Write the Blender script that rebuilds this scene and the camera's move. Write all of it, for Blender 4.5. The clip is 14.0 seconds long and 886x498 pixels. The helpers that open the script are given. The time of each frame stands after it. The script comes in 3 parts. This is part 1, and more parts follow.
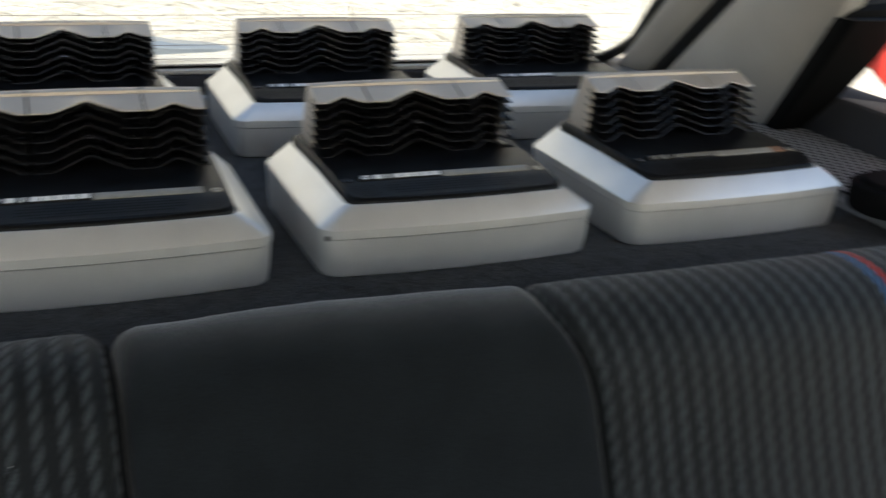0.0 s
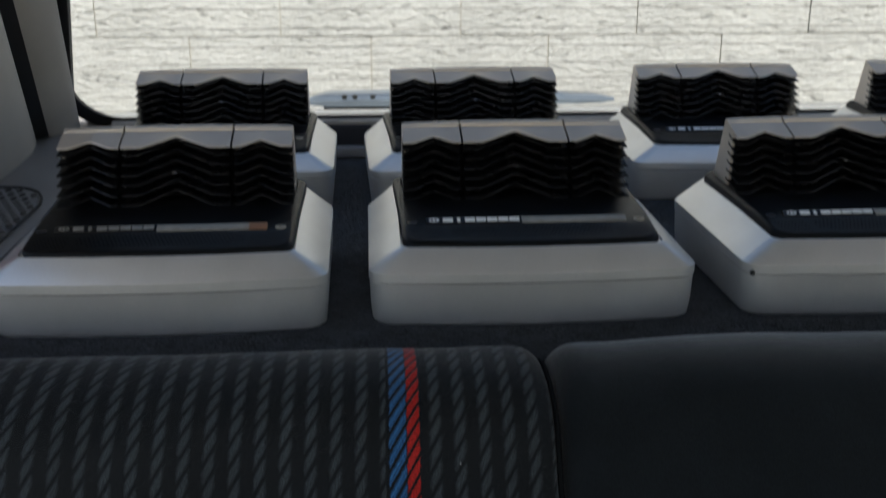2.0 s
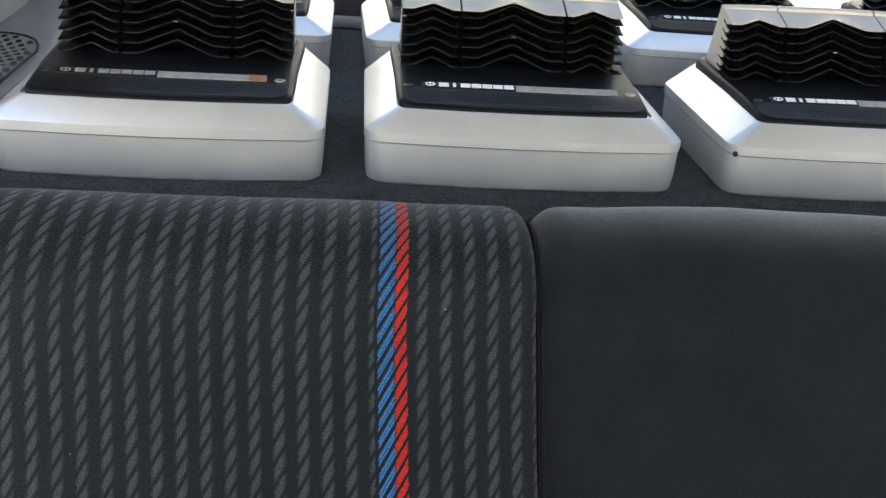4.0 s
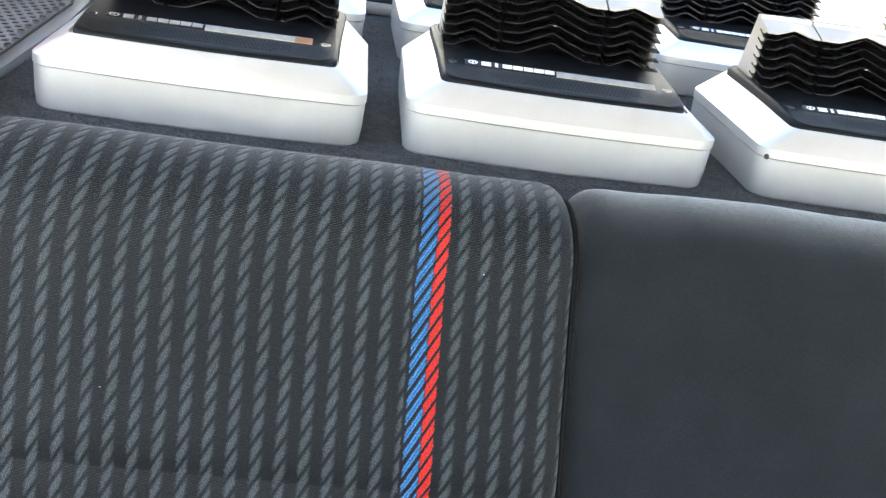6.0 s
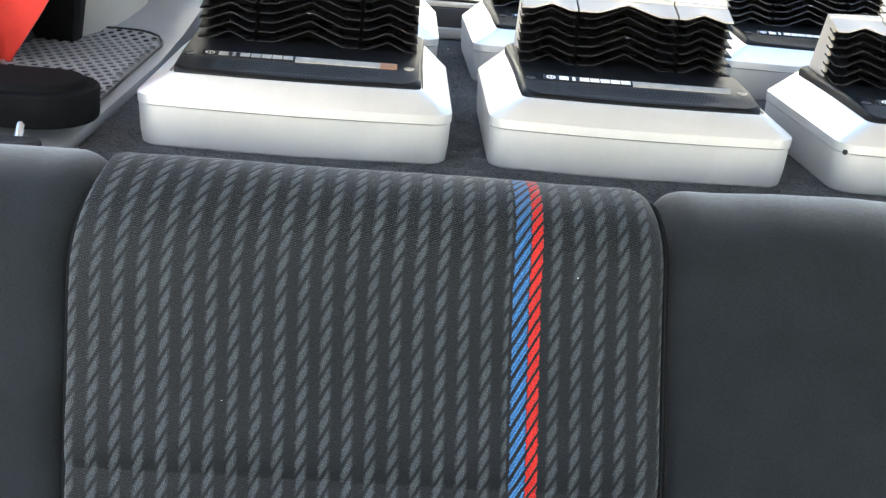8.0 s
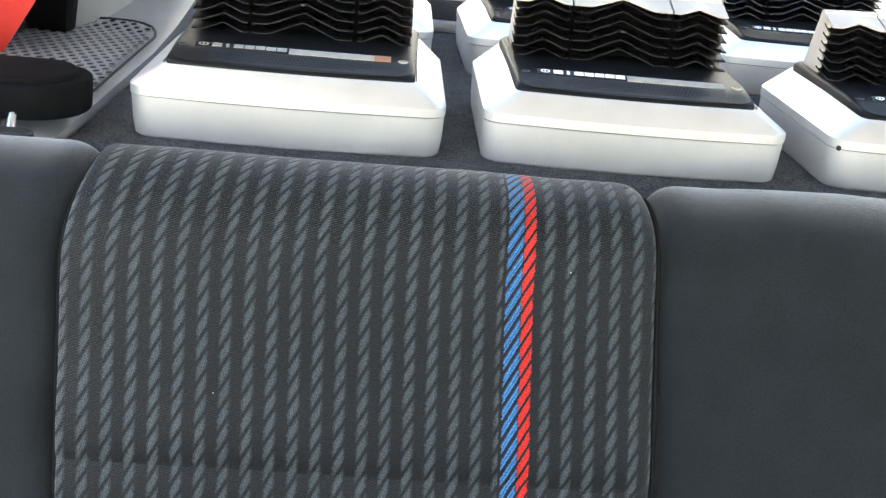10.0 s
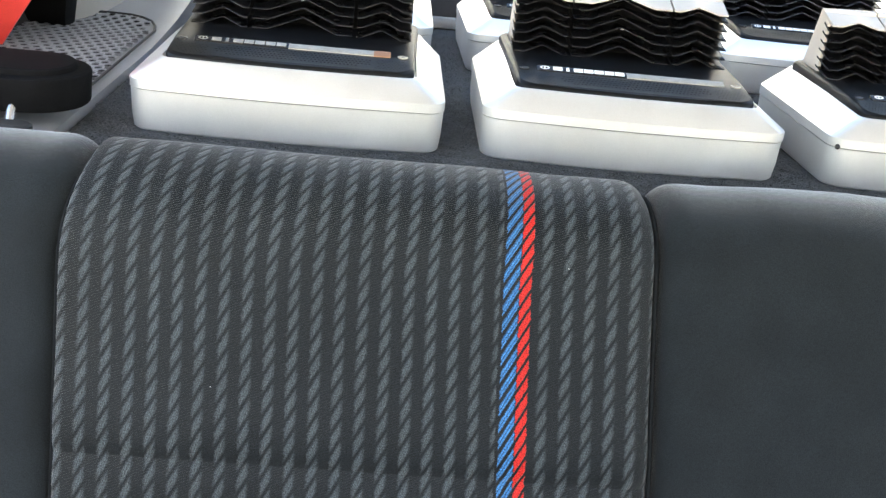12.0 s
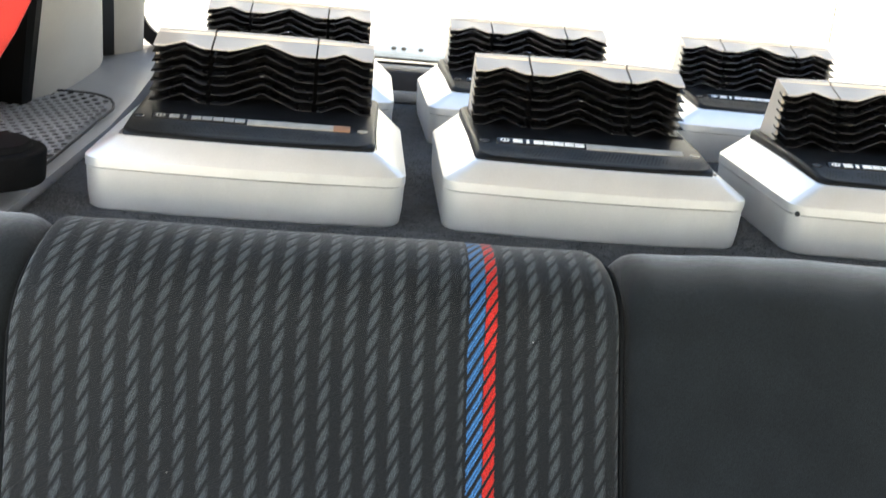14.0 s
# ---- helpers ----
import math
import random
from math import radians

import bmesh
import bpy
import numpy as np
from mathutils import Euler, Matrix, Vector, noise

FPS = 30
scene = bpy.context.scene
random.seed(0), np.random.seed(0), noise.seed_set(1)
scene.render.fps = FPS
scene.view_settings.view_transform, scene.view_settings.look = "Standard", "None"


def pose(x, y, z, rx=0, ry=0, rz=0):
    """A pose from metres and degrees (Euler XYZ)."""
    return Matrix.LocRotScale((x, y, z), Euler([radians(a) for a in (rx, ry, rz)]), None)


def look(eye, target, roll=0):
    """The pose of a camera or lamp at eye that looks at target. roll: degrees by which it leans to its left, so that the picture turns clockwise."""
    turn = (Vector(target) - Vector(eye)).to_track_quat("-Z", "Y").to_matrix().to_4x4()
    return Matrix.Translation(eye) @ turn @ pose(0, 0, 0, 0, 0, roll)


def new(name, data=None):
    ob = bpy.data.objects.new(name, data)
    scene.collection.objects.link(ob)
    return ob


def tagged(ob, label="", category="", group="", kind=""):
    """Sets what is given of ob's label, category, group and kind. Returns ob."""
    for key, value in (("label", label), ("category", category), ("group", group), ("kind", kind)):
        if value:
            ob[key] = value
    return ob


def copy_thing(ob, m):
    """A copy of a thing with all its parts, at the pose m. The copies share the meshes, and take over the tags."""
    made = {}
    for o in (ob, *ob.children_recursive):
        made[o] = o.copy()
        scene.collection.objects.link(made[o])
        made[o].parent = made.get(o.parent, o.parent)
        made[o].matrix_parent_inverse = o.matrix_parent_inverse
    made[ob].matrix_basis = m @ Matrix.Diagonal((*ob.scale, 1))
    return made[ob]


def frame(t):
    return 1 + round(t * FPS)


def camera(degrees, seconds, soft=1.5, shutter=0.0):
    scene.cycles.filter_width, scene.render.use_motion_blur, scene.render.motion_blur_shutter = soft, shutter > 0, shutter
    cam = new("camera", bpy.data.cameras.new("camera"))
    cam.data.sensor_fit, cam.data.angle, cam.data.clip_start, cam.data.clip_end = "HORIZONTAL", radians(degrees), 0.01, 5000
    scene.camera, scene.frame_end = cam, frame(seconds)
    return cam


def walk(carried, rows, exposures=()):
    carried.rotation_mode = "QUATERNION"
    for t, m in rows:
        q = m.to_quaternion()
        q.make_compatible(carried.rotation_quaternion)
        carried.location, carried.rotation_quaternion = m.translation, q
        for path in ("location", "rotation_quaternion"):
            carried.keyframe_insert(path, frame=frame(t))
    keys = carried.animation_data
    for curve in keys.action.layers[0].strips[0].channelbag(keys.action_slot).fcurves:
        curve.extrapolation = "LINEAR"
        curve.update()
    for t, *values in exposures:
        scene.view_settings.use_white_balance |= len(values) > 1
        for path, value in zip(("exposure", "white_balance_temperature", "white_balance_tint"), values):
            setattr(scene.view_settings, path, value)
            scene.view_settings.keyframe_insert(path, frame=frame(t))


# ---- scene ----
cam = camera(46.16, 14.0, soft=1.4, shutter=0.5)
ROWS = [
    (0.0, -0.0473, -0.5304, 0.3195, -21.73, -21.58, -3.38),
    (0.5, -0.0836, -0.5010, 0.2809, -13.09, -19.35, -4.39),
    (1.0, -0.1085, -0.5133, 0.2899, -7.56, -17.24, -2.06),
    (1.5, -0.1208, -0.5285, 0.2977, -4.38, -13.16, -0.45),
    (2.0, -0.1190, -0.5190, 0.2825, -4.15, -18.01, -0.09),
    (2.5, -0.1179, -0.5103, 0.2838, -7.00, -21.25, -1.03),
    (3.0, -0.1250, -0.5260, 0.2755, -6.70, -22.26, -1.51),
    (3.5, -0.1246, -0.5403, 0.2700, -5.12, -23.74, -2.45),
    (6.0, -0.1675, -0.5655, 0.2325, -3.37, -22.65, -8.62),
    (6.5, -0.1658, -0.5664, 0.2255, -2.68, -22.86, -8.80),
    (7.0, -0.1748, -0.5815, 0.2297, -2.40, -21.75, -8.97),
    (7.5, -0.1955, -0.5927, 0.2351, -3.15, -20.10, -5.52),
    (8.0, -0.1899, -0.5957, 0.2328, -1.22, -21.60, -4.69),
    (10.5, -0.1890, -0.5945, 0.2328, -1.37, -22.05, -5.20),
    (11.0, -0.1894, -0.5965, 0.2331, -1.29, -22.22, -5.23),
    (11.5, -0.1896, -0.5953, 0.2353, -1.38, -22.35, -5.26),
    (12.0, -0.1891, -0.5953, 0.2317, -1.34, -22.11, -5.53),
    (12.5, -0.1879, -0.5960, 0.2345, -1.24, -22.35, -5.51),
    (13.0, -0.1883, -0.5947, 0.2341, -1.42, -22.03, -5.46),
    (13.5, -0.1854, -0.5899, 0.2359, -2.39, -20.92, -4.99),
    (14.0, -0.1849, -0.5859, 0.2304, -3.40, -17.97, -5.15),
]
EXPOSURES = [(0.0, 0.7, 7400, 10), (0.9, 0.5, 7000, 10), (1.6, 0.1, 6700, 10), (2.0, -0.1, 6700, 10), (2.6, 0.0, 6800, 10), (3.0, 0.45, 6850, 10), (3.5, 1.05, 7100, 10), (3.7, 1.3, 7100, 10),
             (5.8, 2.65, 7000, 10), (7.0, 2.7, 7000, 10), (7.5, 2.6, 7100, 10), (8.2, 2.5, 7200, 10), (10.3, 2.65, 7300, 10), (13.0, 2.65, 7300, 10), (13.5, 2.6, 7500, 10), (14.0, 2.2, 7600, 10)]
walk(cam, [(t, pose(x, y, z, 90 + pitch, roll, yaw)) for t, x, y, z, yaw, pitch, roll in ROWS], EXPOSURES)

# ---- light ----
SUN_EL, SUN_AZ = 40.0, 178.0   # degrees; azimuth from +y, clockwise
world = bpy.data.worlds.new("world")
scene.world = world
world.use_nodes = True
sky = world.node_tree.nodes.new("ShaderNodeTexSky")
sky.sky_type, sky.sun_disc = "NISHITA", False
sky.sun_elevation, sky.sun_rotation = radians(SUN_EL), radians(SUN_AZ)
back = world.node_tree.nodes["Background"]
back.inputs["Strength"].default_value = 0.17
world.node_tree.links.new(sky.outputs["Color"], back.inputs["Color"])
sun_data = bpy.data.lights.new("sun", "SUN")
sun_data.energy, sun_data.angle, sun_data.color = 3.4, radians(0.6), (1.0, 0.95, 0.87)
sun = new("sun", sun_data)
a, e = radians(SUN_AZ), radians(SUN_EL)
sun.matrix_world = look((0, 0, 0), (-math.sin(a) * math.cos(e), -math.cos(a) * math.cos(e), -math.sin(e)))

# ---- materials ----


def material(name, colour, rough=0.5, metal=0.0, spots=0.0, spot_scale=30.0, grain=0.0, grain_scale=800.0, bump=0.0, sheen=0.0, coat=0.0, gloss=0.5):
    """A principled material with soft stains (spots), fine grain and relief; scales in 1/m."""
    m = bpy.data.materials.new(name)
    m.use_nodes = True
    nt = m.node_tree
    p = nt.nodes["Principled BSDF"]
    p.inputs["Base Color"].default_value = (*colour, 1)
    p.inputs["Roughness"].default_value = rough
    p.inputs["Metallic"].default_value = metal
    p.inputs["Sheen Weight"].default_value = sheen
    p.inputs["Coat Weight"].default_value = coat
    p.inputs["Specular IOR Level"].default_value = gloss
    tc = nt.nodes.new("ShaderNodeTexCoord")
    if spots or grain or bump:
        n1, n2 = nt.nodes.new("ShaderNodeTexNoise"), nt.nodes.new("ShaderNodeTexNoise")
        n1.inputs["Scale"].default_value, n2.inputs["Scale"].default_value = spot_scale, grain_scale
        n1.inputs["Detail"].default_value, n2.inputs["Detail"].default_value = 5, 3
        for n in (n1, n2):
            nt.links.new(tc.outputs["Object"], n.inputs["Vector"])
        last = None
        for n, amount in ((n1, spots), (n2, grain)):
            r = nt.nodes.new("ShaderNodeMapRange")
            r.inputs["From Min"].default_value, r.inputs["From Max"].default_value = 0.3, 0.7
            r.inputs["To Min"].default_value, r.inputs["To Max"].default_value = 1 - amount, 1 + amount
            nt.links.new(n.outputs["Fac"], r.inputs["Value"])
            if last is None:
                last = r.outputs["Result"]
            else:
                mu = nt.nodes.new("ShaderNodeMath")
                mu.operation = "MULTIPLY"
                nt.links.new(last, mu.inputs[0])
                nt.links.new(r.outputs["Result"], mu.inputs[1])
                last = mu.outputs[0]
        vm = nt.nodes.new("ShaderNodeVectorMath")
        vm.operation = "SCALE"
        vm.inputs[0].default_value = colour
        nt.links.new(last, vm.inputs["Scale"])
        nt.links.new(vm.outputs["Vector"], p.inputs["Base Color"])
        rr = nt.nodes.new("ShaderNodeMapRange")
        rr.inputs["To Min"].default_value, rr.inputs["To Max"].default_value = max(0.02, rough - 0.08), min(1, rough + 0.08)
        nt.links.new(n1.outputs["Fac"], rr.inputs["Value"])
        nt.links.new(rr.outputs["Result"], p.inputs["Roughness"])
        if bump:
            b = nt.nodes.new("ShaderNodeBump")
            b.inputs["Strength"].default_value, b.inputs["Distance"].default_value = 1.0, bump
            nt.links.new(n2.outputs["Fac"], b.inputs["Height"])
            nt.links.new(b.outputs["Normal"], p.inputs["Normal"])
    return m


SILVER = material("silver_paint", (0.81, 0.80, 0.78), 0.37, 0.72, 0.05, 25, 0.04, 1500, 0.00003)
CAP = material("grey_champagne_plastic", (0.60, 0.52, 0.44), 0.36, 0.3, 0.05, 25, 0.03, 1200, 0.00002)
BLACK = material("black_plastic", (0.019, 0.019, 0.020), 0.5, 0, 0.2, 40, 0.15, 900, 0.00004)
GLOSS = material("glossy_black_plastic", (0.010, 0.010, 0.012), 0.22, 0, 0.2, 60, 0.1, 900, 0.00002)
LOGO = material("white_print", (0.86, 0.86, 0.85), 0.45, 0, 0.05, 90, 0.03)
BADGE = material("dull_champagne_foil", (0.42, 0.385, 0.33), 0.38, 0.6, 0.18, 120, 0.1, 700)
# near-black that paints the shade inside holes and behind the louvres
HOLE = material("cavity_shade_black", (0.004, 0.004, 0.004), 0.9, 0, 0.1, 40, gloss=0.03)
SOFT = material("black_soft_plastic", (0.006, 0.006, 0.0065), 0.75, 0, 0.25, 60, 0.2, 700, 0.00006, gloss=0.03)
BLADE = material("satin_black_plastic", (0.006, 0.006, 0.0065), 0.28, 0, 0.2, 60, 0.1, 900, 0.00002, gloss=0.12)
# paler, glossier black that paints the highlight along the louvre lips
EDGE = material("lip_highlight_black", (0.022, 0.022, 0.024), 0.22, 0, 0.3, 60, 0.1, 900, gloss=0.6)
PLATE = material("matt_black_plastic", (0.006, 0.006, 0.0065), 0.38, 0, 0.2, 40, 0.15, 900, 0.00004, gloss=0.16)
ORANGE = material("faded_orange_foil", (0.34, 0.175, 0.10), 0.45, 0.3, 0.15, 120)
STEEL = material("steel", (0.55, 0.55, 0.56), 0.25, 0.95, 0.08, 60)
CARPET = material("charcoal_carpet", (0.042, 0.047, 0.053), 0.97, 0, 0.3, 60, 0.45, 520, 0.002, 0.10, gloss=0.08)
PLASTIC = material("grey_shelf_plastic", (0.27, 0.27, 0.275), 0.42, 0, 0.1, 20, 0.08, 1200, 0.00008)
TRIM = material("light_grey_trim", (0.54, 0.50, 0.445), 0.6, 0, 0.06, 12, 0.05, 900, 0.00012)
RUBBER = material("black_rubber", (0.012, 0.012, 0.012), 0.55, 0, 0.2, 40, 0.1)
GUIDE = material("black_belt_guide", (0.006, 0.006, 0.006), 0.7, 0, 0.2, 40, 0.1, gloss=0.1)
RED = material("red_webbing", (0.62, 0.03, 0.02), 0.6, 0, 0.08, 40, 0.12, 1400, 0.0002, 0.2)
HEAD = material("cabin_lining", (0.74, 0.72, 0.68), 0.9, 0, 0.05, 10, 0.05, 700, 0.0002)
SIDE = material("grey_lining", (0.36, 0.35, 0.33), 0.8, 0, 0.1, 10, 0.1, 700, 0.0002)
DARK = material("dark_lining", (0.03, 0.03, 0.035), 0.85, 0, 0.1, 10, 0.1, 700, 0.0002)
PAINT = material("pale_car_paint", (0.55, 0.56, 0.57), 0.25, 0.1, 0.03, 8, 0, 800, 0, 0, 0.6)
BLUEGREY = material("blue_grey_metal", (0.27, 0.32, 0.38), 0.35, 0.4, 0.12, 30, 0.06)
BOUNCE_GROUND = material("pale_bounce_ground", (0.44, 0.41, 0.355), 0.9, 0, 0.2, 2, 0.2, 120, 0.003)
MORTAR = material("mortar", (0.58, 0.55, 0.50), 0.95, 0, 0.1, 5, 0.2, 200, 0.001)


def grid_fabric():
    """Dark ribbed cloth with columns of slanted lighter dashes and a blue and a red stripe; UV in metres (u across, v down)."""
    m = bpy.data.materials.new("striped_cloth")
    m.use_nodes = True
    nt = m.node_tree
    p = nt.nodes["Principled BSDF"]
    p.inputs["Roughness"].default_value = 0.58
    p.inputs["Sheen Weight"].default_value = 0.24
    p.inputs["Sheen Roughness"].default_value = 0.4
    p.inputs["Specular IOR Level"].default_value = 0.17
    uv = nt.nodes.new("ShaderNodeUVMap")
    sep = nt.nodes.new("ShaderNodeSeparateXYZ")
    nz = nt.nodes.new("ShaderNodeTexNoise")
    nz.inputs["Scale"].default_value, nz.inputs["Detail"].default_value = 420, 3
    nt.links.new(uv.outputs["UV"], nz.inputs["Vector"])
    nt.links.new(uv.outputs["UV"], sep.inputs["Vector"])

    def op(kind, x, y=None, z=None):
        n = nt.nodes.new("ShaderNodeMath")
        n.operation = kind
        for i, val in enumerate((x, y, z)):
            if val is None:
                continue
            if isinstance(val, (int, float)):
                n.inputs[i].default_value = val
            else:
                nt.links.new(val, n.inputs[i])
        return n.outputs[0]

    def soft(x, lo, hi, s):
        """1 inside lo..hi with soft borders of width s."""
        up = op("MULTIPLY", op("SUBTRACT", x, lo), 1 / s)
        dn = op("MULTIPLY", op("SUBTRACT", hi, x), 1 / s)
        n = op("MINIMUM", up, dn)
        return op("MINIMUM", op("MAXIMUM", n, 0.0), 1.0)

    wob = op("MULTIPLY", op("SUBTRACT", nz.outputs["Fac"], 0.5), 0.0030)
    u = op("ADD", sep.outputs["X"], wob)
    v = op("ADD", sep.outputs["Y"], wob)
    PER = 0.01442
    col = op("FRACT", op("DIVIDE", op("ADD", u, 9.99726), PER))
    rowp = op("FRACT", op("ADD", op("DIVIDE", op("ADD", op("ADD", v, 10.0), op("MULTIPLY", u, -1.7)), 0.0132), op("ADD", op("MULTIPLY", op("FLOOR", op("DIVIDE", op("ADD", u, 9.99726), PER)), 0.37 - 0.3 * PER / 0.0132), 0.3 * (9.99726 - 0.46 * PER) / 0.0132)))
    dash = op("MULTIPLY", soft(col, 0.17, 0.75, 0.16), soft(rowp, 0.00, 0.84, 0.20))
    # fine thread lines that follow the slant
    thread = op("FRACT", op("DIVIDE", op("ADD", op("ADD", v, 10.0), op("MULTIPLY", u, -2.0)), 0.0021))
    fine = nt.nodes.new("ShaderNodeTexNoise")
    fine.inputs["Scale"].default_value, fine.inputs["Detail"].default_value = 1100, 2
    nt.links.new(uv.outputs["UV"], fine.inputs["Vector"])
    soil = nt.nodes.new("ShaderNodeTexNoise")
    soil.inputs["Scale"].default_value = 16
    nt.links.new(uv.outputs["UV"], soil.inputs["Vector"])
    thread = op("ADD", op("MULTIPLY", thread, 0.5), -0.35)
    thread = op("MAXIMUM", op("ADD", thread, op("ADD", op("MULTIPLY", fine.outputs["Fac"], 3.4), -0.6)), 0.15)
    thread = op("MULTIPLY", thread, op("ADD", op("MULTIPLY", soil.outputs["Fac"], 0.6), 0.7))
    rib = op("FRACT", op("DIVIDE", op("ADD", op("ADD", v, 10.0), op("MULTIPLY", u, -0.4)), 0.0017))
    slant2 = op("FRACT", op("DIVIDE", op("ADD", op("ADD", v, 10.0), op("MULTIPLY", u, -1.7)), 0.0106))
    gap = soft(slant2, 0.08, 0.80, 0.10)
    blue = op("MULTIPLY", soft(u, -0.1112, -0.1008, 0.0005), gap)
    red = op("MULTIPLY", soft(u, -0.1008, -0.0930, 0.0005), soft(slant2, 0.08, 0.86, 0.08))
    zone = soft(u, -0.1135, -0.0912, 0.0006)

    def mix(f, x, y):
        n = nt.nodes.new("ShaderNodeMix")
        n.data_type = "RGBA"
        nt.links.new(f, n.inputs["Factor"])
        for sock, val in ((n.inputs[6], x), (n.inputs[7], y)):
            if isinstance(val, tuple):
                sock.default_value = (*val, 1)
            else:
                nt.links.new(val, sock)
        return n.outputs[2]

    base = mix(nz.outputs["Fac"], (0.0030, 0.0040, 0.0048), (0.0115, 0.0140, 0.0158))
    dash = op("MULTIPLY", dash, op("SUBTRACT", 1.0, zone))
    # each dash is woven of a few bright threads
    strand = op("FRACT", op("DIVIDE", op("ADD", op("ADD", v, 10.0), op("MULTIPLY", u, -3.2)), 0.0047))
    strand = op("ADD", op("MULTIPLY", soft(strand, 0.05, 0.75, 0.2), 0.28), 0.72)
    dash = op("MULTIPLY", dash, strand)
    c = mix(dash, base, (0.056, 0.067, 0.072))
    weft = op("FRACT", op("DIVIDE", op("ADD", op("ADD", v, 10.0), op("MULTIPLY", u, -1.7)), 0.0035))
    blue = op("MULTIPLY", blue, op("ADD", op("MULTIPLY", soft(weft, 0.1, 0.8, 0.2), 0.55), 0.45))
    c = mix(blue, c, (0.045, 0.20, 0.46))
    c = mix(red, c, (0.52, 0.022, 0.017))
    vm = nt.nodes.new("ShaderNodeVectorMath")
    vm.operation = "SCALE"
    nt.links.new(c, vm.inputs[0])
    nt.links.new(thread, vm.inputs["Scale"])
    nt.links.new(vm.outputs["Vector"], p.inputs["Base Color"])
    b = nt.nodes.new("ShaderNodeBump")
    b.inputs["Distance"].default_value = 0.0007
    h = op("ADD", op("ADD", dash, op("ADD", blue, red)), op("MULTIPLY", rib, 0.3))
    nt.links.new(h, b.inputs["Height"])
    nt.links.new(b.outputs["Normal"], p.inputs["Normal"])
    return m


THREAD = material("pale_thread", (0.075, 0.08, 0.08), 0.8, 0, 0.2, 200, 0.2)
PIPING = material("black_piping_cloth", (0.008, 0.009, 0.010), 0.8, 0, 0.2, 60, 0.2, gloss=0.1)
CLOTH = grid_fabric()
VELOUR = material("charcoal_velour", (0.0135, 0.0165, 0.0185), 0.85, 0, 0.18, 22, 0.35, 1300, 0.0003, 0.55, gloss=0.10)
VELOUR.node_tree.nodes["Principled BSDF"].inputs["Sheen Roughness"].default_value = 0.35


def stone_material():
    m = material("split_stone", (0.675, 0.660, 0.628), 0.92, 0, 0.10, 6, 0.10, 160, 0.0)
    nt = m.node_tree
    p = nt.nodes["Principled BSDF"]
    tc = nt.nodes.new("ShaderNodeTexCoord")
    mp = nt.nodes.new("ShaderNodeMapping")
    mp.inputs["Rotation"].default_value = (0, radians(35), 0)
    mp.inputs["Scale"].default_value = (30, 30, 85)
    info = nt.nodes.new("ShaderNodeObjectInfo")
    add = nt.nodes.new("ShaderNodeVectorMath")
    add.operation = "ADD"
    nt.links.new(tc.outputs["Object"], add.inputs[0])
    nt.links.new(info.outputs["Random"], add.inputs[1])
    nt.links.new(add.outputs["Vector"], mp.inputs["Vector"])
    n = nt.nodes.new("ShaderNodeTexNoise")
    n.inputs["Scale"].default_value, n.inputs["Detail"].default_value, n.inputs["Roughness"].default_value = 1.0, 6, 0.6
    nt.links.new(mp.outputs["Vector"], n.inputs["Vector"])
    old = p.inputs["Base Color"].links[0].from_socket
    # hollows of the relief noise are darkened, so their shade is in the colour
    pit_shade = nt.nodes.new("ShaderNodeMapRange")
    pit_shade.inputs["From Min"].default_value, pit_shade.inputs["From Max"].default_value = 0.30, 0.40
    pit_shade.inputs["To Min"].default_value, pit_shade.inputs["To Max"].default_value = 0.40, 1.0
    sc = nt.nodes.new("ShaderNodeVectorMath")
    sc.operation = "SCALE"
    nt.links.new(n.outputs["Fac"], pit_shade.inputs["Value"])
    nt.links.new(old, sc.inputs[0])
    nt.links.new(pit_shade.outputs["Result"], sc.inputs["Scale"])
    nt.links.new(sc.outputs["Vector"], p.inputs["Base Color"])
    b = nt.nodes.new("ShaderNodeBump")
    b.inputs["Distance"].default_value = 0.015
    nt.links.new(n.outputs["Fac"], b.inputs["Height"])
    nt.links.new(b.outputs["Normal"], p.inputs["Normal"])
    return m


STONE = stone_material()


def glass_material():
    m = bpy.data.materials.new("window_glass")
    m.use_nodes = True
    p = m.node_tree.nodes["Principled BSDF"]
    p.inputs["Base Color"].default_value = (0.93, 0.97, 0.95, 1)
    p.inputs["Roughness"].default_value = 0.0
    p.inputs["Transmission Weight"].default_value = 1.0
    p.inputs["IOR"].default_value = 1.02
    return m


GLASS = glass_material()

# ---- mesh helpers ----


def link_mesh(name, bm, mat, smooth=True):
    bmesh.ops.recalc_face_normals(bm, faces=bm.faces)
    me = bpy.data.meshes.new(name)
    bm.to_mesh(me)
    bm.free()
    if mat:
        me.materials.append(mat)
    if smooth:
        me.polygons.foreach_set("use_smooth", [True] * len(me.polygons))
        me.set_sharp_from_angle(angle=radians(24))
    return new(name, me)


def part(name, bm, mat, parent, label="", smooth=True):
    ob = link_mesh(name, bm, mat, smooth)
    ob.parent = parent
    if label:
        ob["label"] = label
    return ob


def thing(name, label, category, group="", kind=""):
    return tagged(new(name), label, category, group, kind)


